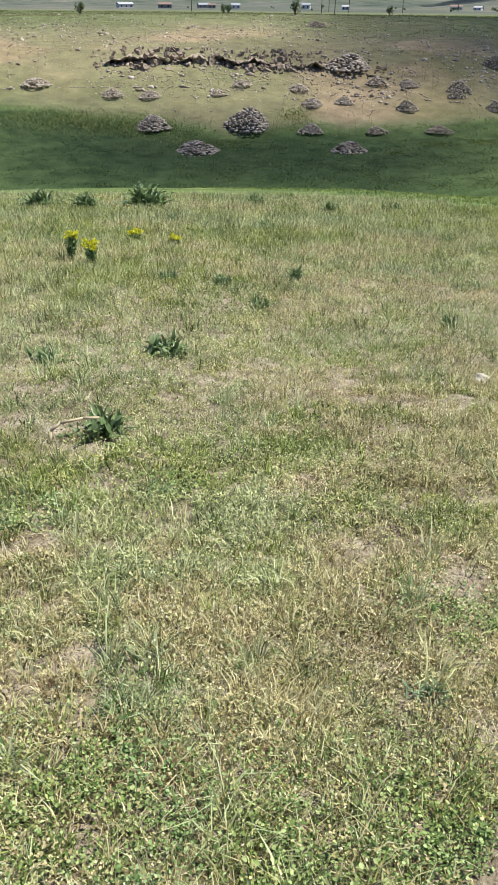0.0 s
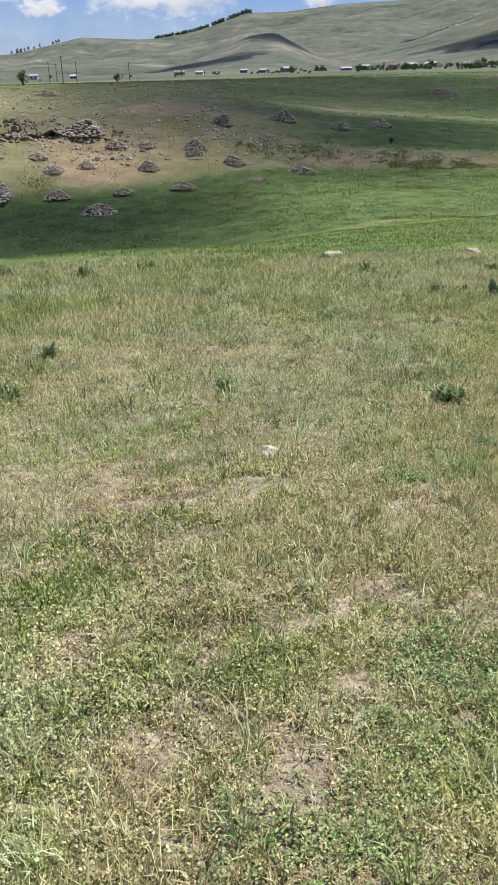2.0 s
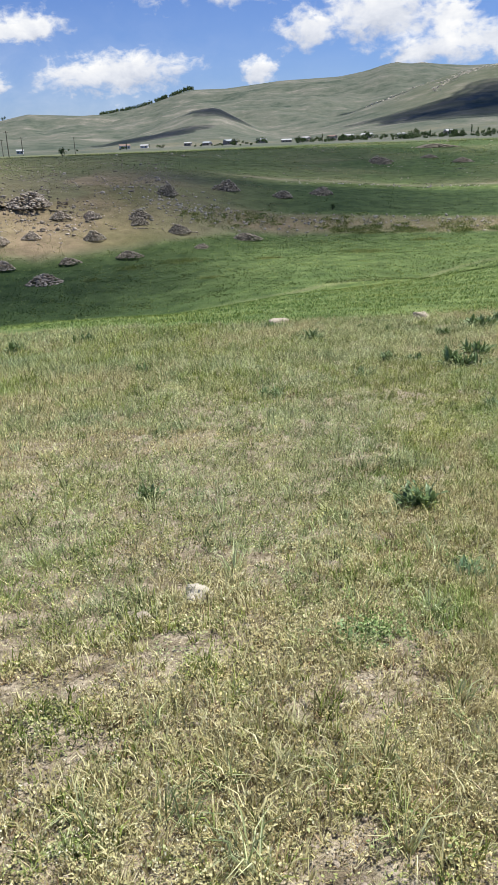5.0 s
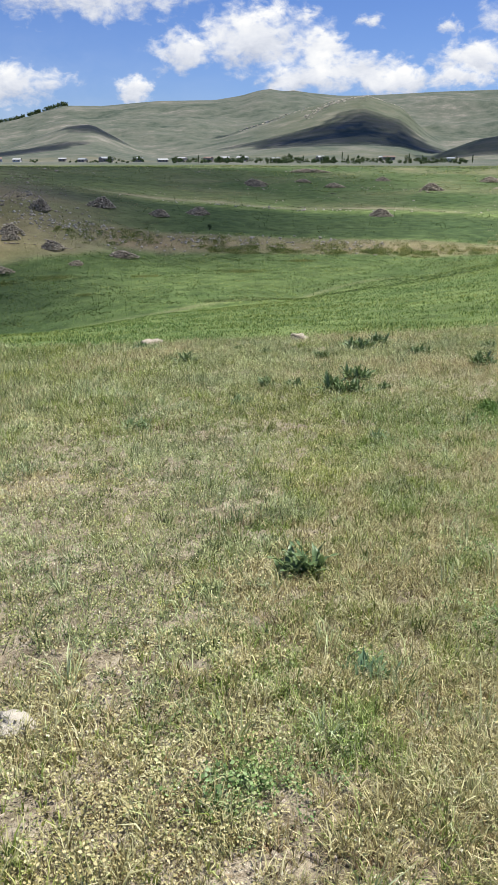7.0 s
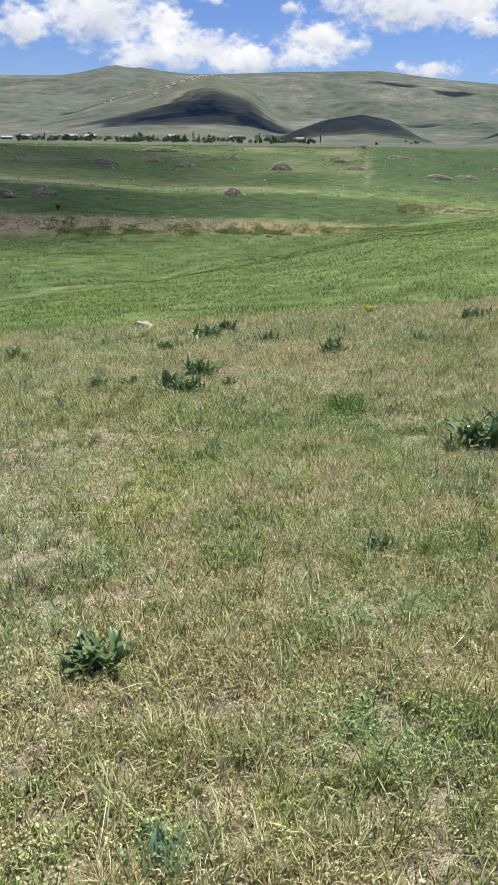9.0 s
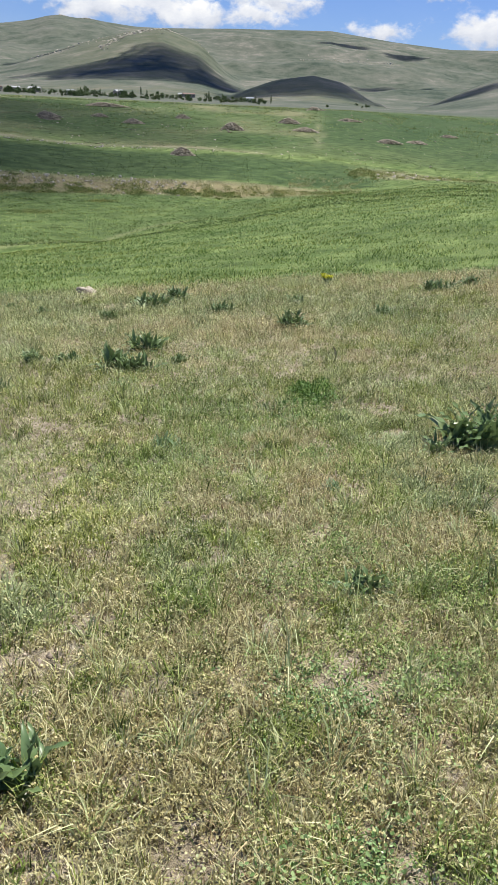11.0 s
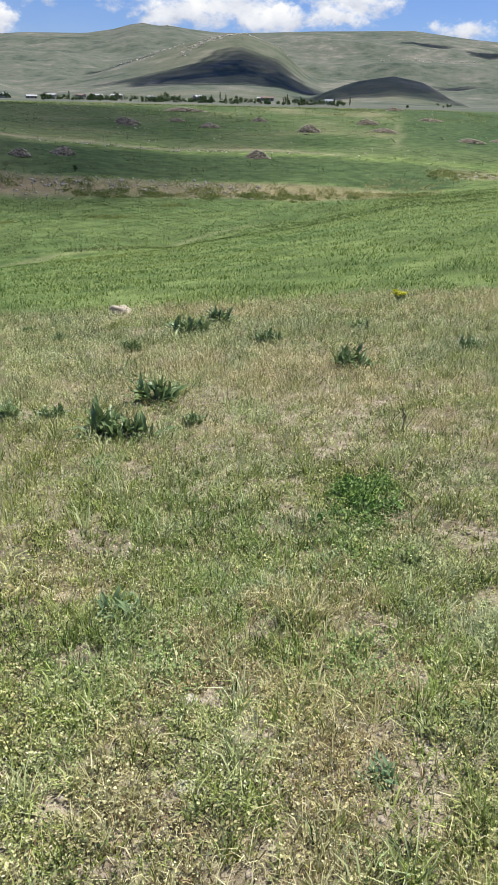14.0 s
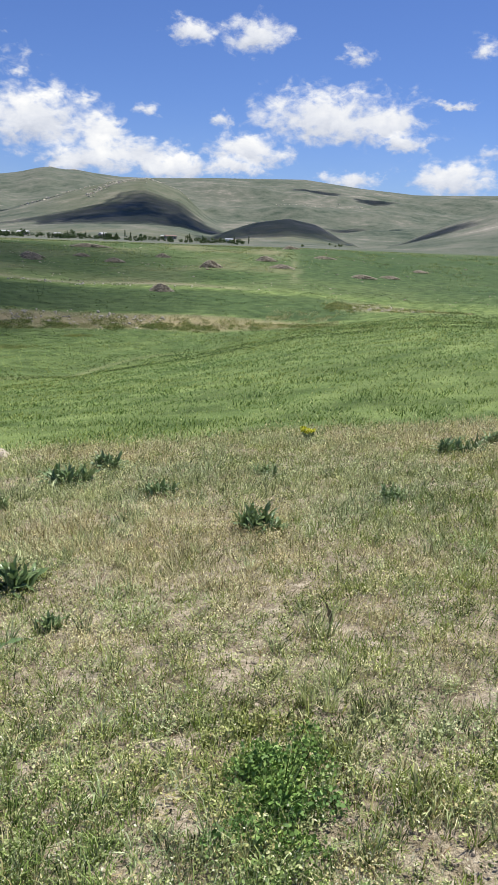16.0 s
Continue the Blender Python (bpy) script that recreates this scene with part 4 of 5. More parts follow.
def ledge_face(root, inv):
    """The face of the ledge: a hollow under an overhanging lip, then the top running back into the slope."""
    azs = np.linspace(34.6, 54.2, 260)
    lump = fbm(azs * 0.42, azs * 0 + 3.0, 2, 5)
    hollow = np.clip(sum(np.exp(-((azs - c) / w) ** 2) for c, w in ((53.3, 0.5), (52.0, 0.9), (50.6, 0.5), (47.6, 0.6), (45.6, 0.8), (43.4, 0.9), (39.5, 0.4))), 0, 1)
    tall = 0.7 * (0.22 + 1.1 * hollow + 0.4 * smooth(lump, 0.34, 0.66)) * (0.55 + 0.9 * fbm(azs * 1.7, azs * 0 + 9.0, 3, 15)) * smooth(azs, 34.6, 38) * (1 - smooth(azs, 52.8, 54.2))
    rows = []
    for f_, back in ((-0.15, 0.0), (0.05, 0.3), (0.18, 1.1), (0.32, 1.9), (0.45, 2.2), (0.58, 1.6), (0.70, 0.5), (0.82, 0.0), (0.90, 0.15), (0.97, 0.6), (1.0, 1.1), (1.0, 1.8), (0.97, 3.0), (0.9, 4.6)):
        x0, y0 = -np.sin(np.radians(azs)) * 100.8, np.cos(np.radians(azs)) * 100.8
        foot = land(x0, y0)
        jag = (fbm(azs * 2.2, azs * 0 + f_ * 2, 3, 6) - 0.5) * 4.0 + (fbm(azs * 9, azs * 0 + f_ * 11, 3, 7) - 0.5) * 1.1
        r = 101.2 + back * (0.15 + 0.6 * hollow) + jag * (0.9 if back < 2 else 0.5)
        x, y = -np.sin(np.radians(azs)) * r, np.cos(np.radians(azs)) * r
        z = foot + tall * f_ + (fbm(azs * 5, azs * 0 + f_ * 5, 3, 8) - 0.5) * 0.55 * tall
        if back >= 0.9 and f_ > 0.89:
            blend = (back - 0.9) / 3.7
            z = z * (1 - blend) + (land(x, y) - 0.15) * blend
        rows.append(np.stack([x, y, z], -1))
    verts = np.array(rows)
    m, k = verts.shape[:2]
    i, j = np.meshgrid(np.arange(m - 1), np.arange(k - 1), indexing="ij")
    quads = np.stack([i * k + j, i * k + j + 1, (i + 1) * k + j + 1, (i + 1) * k + j], -1).reshape(-1, 4)
    me = mesh_from("ledge_face", verts.reshape(-1, 3), quads)
    part("ledge_face", me, M_LEDGE, root, "brown strata with a dark hollow under the lip", inv)


def rock_outcrop():
    """The ledge that breaks out of the slope: tiers of slabs, the upper ones overhanging."""
    g = np.random.default_rng(12)
    slabs = [slab_mesh(70 + i, M_LEDGE) for i in range(6)]
    cx, cy = polar(46, 104)
    root = thing("rock_outcrop", pose(cx, cy, land_at(cx, cy)), "long weathered brown rock outcrop with dark overhangs on the slope", "rock outcrop")
    inv = root.matrix_basis.inverted()
    ledge_face(root, inv)
    for k in range(280):
        az = g.uniform(34.5, 54.5) if k % 3 else g.normal(41, 2.0)
        bulge = 1.0 if 41 < az < 53 else 0.55
        tier = int(g.integers(0, 5))
        r = 100.2 + tier * 1.5 + g.uniform(-1.2, 1.2) - (1.2 if tier == 2 else 0)
        x, y = polar(az, r)
        size = (0.18 + 0.7 * g.uniform() ** 2.5) * bulge
        thick = (0.18 + 0.45 * g.uniform()) * bulge
        z = land_at(x, y) + thick * 0.1 + (0.6 * bulge if tier == 2 and k % 3 else 0.0)
        m = pose(x, y, z, g.uniform(-32, 32), g.uniform(-32, 32), az + g.uniform(-90, 90)) @ Matrix.Diagonal((size * g.uniform(0.9, 1.3), size, thick * 1.2, 1))
        part("slab", slabs[k % 6], None, root, "", inv @ m)


M_LEDGE = stone_material("ledge_rock", (0.20, 0.15, 0.11), (0.50, 0.42, 0.33), 1.2, (0.30, 0.25, 0.17))
rock_outcrop()


def rubble():
    g = np.random.default_rng(5)
    az = np.concatenate([g.uniform(26, 62, 5200), g.uniform(33, 55, 1500), g.uniform(-20, 34, 3600)])
    r = np.concatenate([g.normal(124, 18, 5200).clip(94, 190), g.normal(98, 3.5, 1500), g.uniform(138, 310, 3600)])
    lump = fbm(az * 0.9, r * 0.12, 3, 77)
    keep = lump > np.concatenate([np.full(5200, 0.46), np.full(1500, 0.40), np.full(3600, 0.53)])
    az, r = az[keep], r[keep]
    x, y = -np.sin(np.radians(az)) * r, np.cos(np.radians(az)) * r
    size = g.uniform(0.05, 0.16, len(x)) * (1 + 1.4 * (g.uniform(0, 1, len(x)) > 0.94))
    ob = new("scattered_stones", many_stones("scattered_stones", np.stack([x, y, land(x, y) + size * 0.2], -1), size, M_STONE, 0.6, 9))
    tagged(ob, "loose grey and brown stones strewn over slope and plateau", "stones", kind="stuff")
    # the row of stones on the bank and below the path
    az = np.concatenate([g.uniform(6, 27, 110), g.uniform(2, 20, 60), g.uniform(-14, -9, 60), g.uniform(24, 33, 90), g.uniform(4, 30, 260)])
    r = np.concatenate([g.normal(103, 2.0, 110), g.normal(138.5, 0.8, 60), g.normal(126, 3, 60), g.normal(108, 4, 90), g.normal(103.5, 2.2, 260)])
    x, y = -np.sin(np.radians(az)) * r, np.cos(np.radians(az)) * r
    size = g.uniform(0.08, 0.24, len(x))
    ob = new("bank_stones", many_stones("bank_stones", np.stack([x, y, land(x, y) + size * 0.2], -1), size, M_PALESTONE, 0.7, 19))
    tagged(ob, "pale stones along the terrace bank and path", "stones", kind="stuff")


rubble()


def crags():
    g = np.random.default_rng(35)
    along = g.uniform(0, 1, 420)
    ridge_az = np.interp(along, (0, 0.55, 0.8, 1), (9.6, 5.9, 4.0, 2.6))
    ridge_r = np.interp(along, (0, 0.55, 0.8, 1), (1930, 2190, 2290, 2330)) + g.normal(0, 26, 420)
    az = np.concatenate([ridge_az, g.uniform(5, 14, 120), g.normal(10.3, 0.3, 60), g.normal(11.9, 0.3, 30), g.uniform(-9.4, -3.4, 120)])
    r = np.concatenate([ridge_r, g.normal(2120, 60, 120), g.normal(3420, 25, 90), g.normal(2560, 50, 120)])
    x, y = -np.sin(np.radians(az)) * r, np.cos(np.radians(az)) * r
    size = g.uniform(0.8, 3.2, len(x))
    ob = new("mountain_crags", many_stones("mountain_crags", np.stack([x, y, land(x, y)], -1), size, M_PALESTONE, 0.5, 36))
    tagged(ob, "grey-brown crags breaking through the hill's grass", "rocks", kind="stuff")


crags()


def slope_weeds():
    g = np.random.default_rng(15)
    # rank growth on the terrace banks
    az = np.concatenate([g.uniform(-8, 27, 42000), g.uniform(-17, -7, 12000), g.uniform(-8, -3, 6000)])
    lip = np.concatenate([g.normal(102.5, 2.0, 42000), g.normal(127, 4.5, 12000), g.normal(110, 4, 6000)])
    clump = fbm(az * 1.6, lip * 0.3, 3, 41)
    keep = clump > 0.40
    az, r = az[keep], lip[keep]
    x, y = -np.sin(np.radians(az)) * r, np.cos(np.radians(az)) * r
    tall = (0.3 + 0.7 * smooth(clump[keep], 0.45, 0.65)) * g.uniform(0.10, 0.45, len(x))
    pick = g.uniform(0, 1, len(x)) < 0.36
    blades("bank_weeds", x[pick], y[pick], tall[pick], np.full(pick.sum(), 0.075), np.abs(g.normal(0.7, 0.35, pick.sum())).clip(0, 1.1), M_WEED,
           "rank dark green weeds along the terrace bank", plain=True)
    blades("bank_straw", x[~pick], y[~pick], tall[~pick] * 0.7, np.full((~pick).sum(), 0.085), np.abs(g.normal(0.95, 0.25, (~pick).sum())).clip(0, 1.15), M_STRAW,
           "dry pale grass along the terrace bank", plain=True)
    # weedy spots on the valley floor and slope
    spots = [(14.2, 84, 3.2, 1.5), (27.5, 81, 3.0, 1.6), (31, 80, 2.0, 1.2), (21, 80, 1.6, 0.8), (52, 84, 9, 4), (57, 84, 9, 4), (41, 88, 3, 3), (10, 92, 2, 1),
             (34, 76, 1, 0.7), (47, 80, 4, 2), (25.5, 71, 1, 0.6)]
    xs, ys = [], []
    for az0, r0, wide, deep in spots:
        k = int(330 * wide * deep ** 0.5)
        u, v = g.normal(0, 0.45, k) * wide, g.normal(0, 0.45, k) * deep
        cx, cy = polar(az0, r0)
        ca, sa = math.cos(radians(az0)), math.sin(radians(az0))
        xs.append(cx + u * ca - v * sa)
        ys.append(cy + u * sa + v * ca)
    x, y = np.concatenate(xs), np.concatenate(ys)
    blades("valley_weeds", x, y, g.uniform(0.06, 0.28, len(x)), np.full(len(x), 0.06), np.abs(g.normal(0.8, 0.3, len(x))).clip(0, 1.1), M_WEED,
           "clumps of coarse weeds on the valley floor", plain=True)
    # dark weeds along the far edge of the plateau
    n = 34000
    az, r = g.uniform(-20, 34, n), g.normal(265, 42, n).clip(170, 345)
    keep = fbm(az * 0.7, r * 0.05, 3, 43) > 0.545 - 0.07 * smooth(r, 270, 310)
    az, r = az[keep], r[keep]
    x, y = -np.sin(np.radians(az)) * r, np.cos(np.radians(az)) * r
    blades("plateau_weeds", x, y, g.uniform(0.15, 0.6, len(x)), np.full(len(x), 0.16), np.abs(g.normal(0.7, 0.3, len(x))).clip(0, 1.1), M_WEED,
           "dark clumps of weeds along the edge of the plateau", plain=True)
    # short turf on the dry slope and the plateau
    n = 130000
    az, r = g.uniform(-20, 64, n), 84 + 120 * g.uniform(0, 1, n) ** 1.3
    x, y = -np.sin(np.radians(az)) * r, np.cos(np.radians(az)) * r
    dry = cover_at(x, y)[:, 0]
    keep = (dry > 0.25) & (fbm(x / 6, y / 6, 3, 66) > 0.45)
    x, y, r = x[keep], y[keep], r[keep]
    blades("slope_turf", x, y, g.uniform(0.06, 0.2, len(x)), 0.03 + r * 0.0003, np.abs(g.normal(0.6, 0.3, len(x))).clip(0, 1), M_SLOPETURF,
           "thin grazed turf on the dry slope", plain=True)


M_SLOPETURF = blade_material("slope_turf", [(0.0, (0.13, 0.15, 0.05)), (0.5, (0.28, 0.26, 0.12)), (1.0, (0.44, 0.38, 0.22))], (0.9, 1.0, 0.9), (1.1, 1.0, 0.9), 0.1)
slope_weeds()


# ---- bushes, trees, poles, village ----
def bark_material():
    m, n = material("bark")
    g = n.noise(place(n), 5.0, 5.0, 0.7)
    finish(n, n.ramp(g, [(0.3, (0.07, 0.055, 0.04)), (0.7, (0.18, 0.15, 0.115))]), 0.95, g, 0.5, 0.05)
    return m


M_BARK = bark_material()


def tapered(bm, a, b, ra, rb, sides=6):
    a, b = Vector(a), Vector(b)
    q = (b - a).to_track_quat("Z", "Y").to_matrix().to_4x4()
    bmesh.ops.create_cone(bm, cap_ends=True, segments=sides, radius1=ra, radius2=rb, depth=(b - a).length, matrix=Matrix.Translation((a + b) / 2) @ q)


def crown_mesh(name, seed, count, leaf, lobes, mat_):
    """Leaf clumps filling several lobes (centre, half sizes)."""
    g = np.random.default_rng(seed)
    pts = []
    per = count // len(lobes)
    for c, h in lobes:
        d = g.normal(0, 1, (per, 3))
        d /= np.linalg.norm(d, axis=1)[:, None]
        pts.append(np.array(c) + d * np.array(h) * (g.uniform(0.35, 1.1, (per, 1)) ** 0.6))
    c = np.vstack(pts)
    n = len(c)
    u, v = g.normal(0, 1, (n, 3)), g.normal(0, 1, (n, 3))
    u /= np.linalg.norm(u, axis=1)[:, None]
    v -= u * (u * v).sum(1)[:, None]
    v /= np.linalg.norm(v, axis=1)[:, None]
    s = leaf * g.uniform(0.6, 1.4, (n, 1))
    verts = np.stack([c - u * s, c + v * s * 0.55, c + u * s, c - v * s * 0.55], 1).reshape(-1, 3)
    me = mesh_from(name, verts, np.arange(n)[:, None] * 4 + np.array([[0, 1, 2, 3]]))
    me.materials.append(mat_)
    return me


def bank_scrub():
    g = np.random.default_rng(45)
    # coarse bushy weeds on the bank
    az = np.concatenate([g.uniform(-7, 16, 420), g.uniform(14, 28, 110), g.uniform(-16, -7, 120)])
    lip = np.concatenate([g.normal(100.6, 1.0, 420), g.normal(103, 2.4, 110), g.normal(125, 4.0, 120)])
    keep = fbm(az * 2.1, lip * 0.2, 3, 47) > 0.53
    lobes = []
    for a_, r_ in zip(az[keep], lip[keep]):
        x, y = polar(a_, r_)
        h = g.uniform(0.08, 0.36)
        for _ in range(3):
            lobes.append(((x + g.normal(0, 0.45), y + g.normal(0, 0.35), land_at(x, y) + h * 0.5), (0.38, 0.38, h * 0.6)))
    ob = new("bank_scrub", crown_mesh("bank_scrub", 48, len(lobes) * 26, 0.085, lobes, M_WEED))
    tagged(ob, "dark bushy weeds crowding the terrace bank", "weeds", kind="stuff")


bank_scrub()


def tree_parts(kind, seed):
    g = np.random.default_rng(seed)
    bm = bmesh.new()
    if kind == "poplar":
        tapered(bm, (0, 0, -0.3), (0, 0, 9.0), 0.22, 0.04)
        lobes = [((g.uniform(-0.2, 0.2), g.uniform(-0.2, 0.2), 1.6 + i * 1.45), (0.95 - abs(i - 2) * 0.13, 0.95 - abs(i - 2) * 0.13, 1.2)) for i in range(6)]
        for i in range(6):
            a = g.uniform(0, 6.28)
            tapered(bm, (0, 0, 1 + i), (math.cos(a) * 0.6, math.sin(a) * 0.6, 2.4 + i), 0.06, 0.02, 5)
    else:
        tapered(bm, (0, 0, -0.3), (0.1, 0, 3.0), 0.24, 0.15)
        lobes = []
        for i in range(7):
            a, out, up = i * 0.9 + g.uniform(0, 0.5), g.uniform(0.6, 1.9), g.uniform(2.6, 5.2)
            tip = (math.cos(a) * out, math.sin(a) * out, up)
            tapered(bm, (0.1, 0, 2.2), tip, 0.11, 0.03, 5)
            lobes.append((tip, (g.uniform(0.9, 1.4), g.uniform(0.9, 1.4), g.uniform(0.7, 1.1))))
    return mesh_of(bm, "trunk", M_BARK), crown_mesh("crown", seed + 1, 330, 0.42, lobes, M_TREE)


def put_tree(meshes, x, y, size, label, category="tree", group="village trees", name="tree"):
    root = thing(name, pose(x, y, land_at(x, y), 0, 0, random.uniform(0, 360)) @ Matrix.Scale(size, 4), label, category, group)
    part("trunk", meshes[0], None, root)
    part("crown", meshes[1], None, root)
    return root


POPLARS = [tree_parts("poplar", 100 + i) for i in range(2)]
ROUND_TREES = [tree_parts("round", 110 + i) for i in range(3)]


def village_trees():
    g = np.random.default_rng(8)
    rows = [(25.4, 24.9, 6), (24.3, 22.6, 18), (23.0, 20.5, 20), (30.5, 27.5, 16), (18.5, 15.5, 80), (15.4, 11.0, 170), (11.0, 7.5, 110), (7.0, 1.5, 130), (1.5, -1.2, 70),
            (-1.0, -8.0, 12), (47, 33, 10)]
    lobes, singles = [], 0
    for a, b, k in rows:
        for i in range(k):
            az, r = min(a, b) + abs(a - b) * (0.5 + 0.5 * math.sin(2.4 * i + g.normal(0, 0.7))), g.uniform(560, 1060)
            x, y = polar(az, r)
            size = (0.25 + 0.95 * g.uniform() ** 1.7) * r / 900
            if fbm(np.array([az * 1.7]), np.array([r / 120]), 2, 12)[0] < 0.40:
                continue
            if i % 5 > 1:
                base = land_at(x, y)
                for _ in range(3):
                    lobes.append(((x + g.normal(0, 1.2) * size, y + g.normal(0, 1.2) * size, base + g.uniform(1.2, 4.2) * size), (1.9 * size, 1.9 * size, 1.5 * size)))
            elif singles < 280:
                singles += 1
                if g.uniform() < 0.3:
                    put_tree(POPLARS[int(g.integers(2))], x, y, size * 0.75, "slim dark poplar among the village houses")
                else:
                    put_tree(ROUND_TREES[int(g.integers(3))], x, y, size, "round dark green tree among the village houses")
    ob = new("orchard_trees", crown_mesh("orchard_trees", 9, len(lobes) * 30, 0.5, lobes, M_TREE))
    tagged(ob, "dark low orchard trees and hedges round the village", "trees", kind="stuff")


village_trees()


def bush_parts(seed):
    g = np.random.default_rng(seed)
    bm = bmesh.new()
    lobes = []
    for i in range(8):
        a, out, up = g.uniform(0, 6.28), g.uniform(0.1, 0.38), g.uniform(0.35, 0.8)
        tip = (math.cos(a) * out, math.sin(a) * out, up)
        tapered(bm, (0, 0, -0.05), tip, 0.03, 0.01, 5)
        lobes.append((tip, (0.2, 0.2, 0.22)))
    return mesh_of(bm, "trunk", M_BARK), crown_mesh("crown", seed + 1, 420, 0.055, lobes, M_TREE)


BUSHES = [bush_parts(130), bush_parts(140)]
for k, (x, y, size) in enumerate([(-103.5, 120.5, 2.5), (-115, 115, 1.7), (-112, 163, 2.0), (-137, 98, 2.2), (-119, 118, 1.7), (-31, 106, 0.9), (-60, 63, 0.8)]):
    put_tree(BUSHES[k % 2], x, y, size, "lone dark green bush at the edge of the plateau" if k < 5 else "small dark bush beside the stones", "bush", "bushes", "bush")


def wall_material(name, colour):
    m, n = material(name)
    p = place(n)
    stain = n.noise(p, 0.6, 5.0, 0.65)
    finish(n, n.mix(n.math("MULTIPLY", stain, 0.5), colour, tuple(c * 0.6 for c in colour)), 0.9, n.noise(p, 3.0), 0.2, 0.02)
    return m


M_WALLS = [wall_material("plaster_white", (0.72, 0.70, 0.66)), wall_material("plaster_tan", (0.42, 0.36, 0.29)), wall_material("stone_wall", (0.30, 0.27, 0.24))]
M_ROOFS = [wall_material("roof_sheet_grey", (0.42, 0.43, 0.44)), wall_material("roof_tile", (0.24, 0.17, 0.14)), wall_material("roof_blue", (0.31, 0.34, 0.37))]
M_GLASSDARK = wall_material("dark_window", (0.03, 0.035, 0.04))
M_POLE = wall_material("weathered_pole", (0.10, 0.085, 0.07))


def house(x, y, turn, long, deep, tall, wall, roof, label):
    root = thing("house", pose(x, y, land_at(x, y) - 0.3, 0, 0, turn), label, "house", "village houses")
    bm = bmesh.new()
    bmesh.ops.create_cube(bm, size=1.0, matrix=Matrix.Translation((0, 0, tall / 2)) @ Matrix.Diagonal((long, deep, tall, 1)))
    bmesh.ops.bevel(bm, geom=bm.edges[:], offset=0.06, segments=1)
    part("wall", mesh_of(bm, "wall", M_WALLS[wall]), None, root)
    bm = bmesh.new()
    e, rise = 0.4, deep * 0.22
    pts = [(-long / 2 - e, -deep / 2 - e, tall), (long / 2 + e, -deep / 2 - e, tall), (long / 2 + e, deep / 2 + e, tall), (-long / 2 - e, deep / 2 + e, tall),
           (-long / 2 - e, 0, tall + rise), (long / 2 + e, 0, tall + rise)]
    v = [bm.verts.new(p) for p in pts]
    for f_ in ((0, 1, 5, 4), (2, 3, 4, 5), (0, 4, 3), (1, 2, 5), (3, 2, 1, 0)):
        bm.faces.new([v[i] for i in f_])
    part("roof", mesh_of(bm, "roof", M_ROOFS[roof]), None, root)
    for i in range(max(2, int(long / 4))):
        bm = bmesh.new()
        wx = -long / 2 + (i + 0.5) * long / max(2, int(long / 4))
        bmesh.ops.create_cube(bm, size=1.0, matrix=Matrix.Translation((wx, -deep / 2 - 0.02, tall * 0.55)) @ Matrix.Diagonal((1.2, 0.1, 1.3, 1)))
        part("window", mesh_of(bm, "window", M_GLASSDARK), None, root)


def village():
    g = np.random.default_rng(18)
    named = [(22.8, 880, 13, 8, 4, 0, 0), (19.2, 900, 17, 9, 4, 1, 0), (39.5, 640, 9, 7, 5, 0, 2), (28.8, 860, 12, 8, 4, 0, 0), (51.0, 640, 17, 9, 4, 0, 0), (48.5, 600, 14, 8, 4, 2, 1),
             (44.0, 660, 10, 8, 4, 0, 2), (45.5, 640, 8, 6, 4, 1, 1), (-0.2, 860, 12, 8, 5, 0, 2), (15.0, 900, 16, 9, 6, 1, 0), (37.0, 600, 7, 6, 3.5, 0, 0)]
    for az, r, long, deep, tall, wall, roof in named:
        x, y = polar(az, r * 1.2)
        house(x, y, az + g.uniform(-20, 20), long * 0.75, deep * 0.8, tall * 0.75, wall, roof, ("white" if wall == 0 else "tan" if wall == 1 else "grey stone") + " village house with a low pitched roof")
    for i in range(14):
        az, r = g.choice([g.uniform(14, 26), g.uniform(2, 14), g.uniform(30, 48)], p=[0.6, 0.25, 0.15]), g.uniform(950, 1100)
        x, y = polar(az, r)
        w = int(g.integers(3))
        house(x, y, az + g.uniform(-40, 40), g.uniform(8, 15), g.uniform(6, 9), g.uniform(3, 5), w, int(g.integers(3)),
              ("white" if w == 0 else "tan" if w == 1 else "grey stone") + " small village house with a low pitched roof")


village()


def utility_poles():
    for az, r, tall in ((38.65, 360, 8), (38.15, 420, 8), (37.85, 300, 9), (36.9, 380, 8), (47.0, 330, 9), (33.5, 420, 8)):
        x, y = polar(az, r)
        root = thing("utility_pole", pose(x, y, land_at(x, y) - 0.2, 0, 0, az), "dark weathered wooden utility pole with a crossarm", "utility pole", "utility poles")
        bm = bmesh.new()
        tapered(bm, (0, 0, 0), (0, 0, tall), 0.16, 0.11, 8)
        part("pole", mesh_of(bm, "pole", M_POLE), None, root)
        bm = bmesh.new()
        bmesh.ops.create_cube(bm, size=1.0, matrix=Matrix.Translation((0, 0, tall - 0.5)) @ Matrix.Diagonal((1.6, 0.12, 0.12, 1)))
        part("crossarm", mesh_of(bm, "crossarm", M_POLE), None, root)


utility_poles()


def ridge_trees():
    g = np.random.default_rng(28)
    az = np.concatenate([g.uniform(25.2, 31.5, 190), g.uniform(37.5, 41, 12)])
    lobes = []
    for a in az:
        x, y = polar(a, 3440 + g.uniform(-30, 60))
        h = g.uniform(5, 9)
        lobes.append(((x, y, land_at(x, y) + h * 0.8), (4.0, 4.0, h)))
    ob = new("ridge_trees", crown_mesh("ridge_trees", 29, len(lobes) * 40, 2.2, lobes, M_TREE))
    tagged(ob, "dark row of trees along the mountain ridge", "trees", kind="stuff")


ridge_trees()


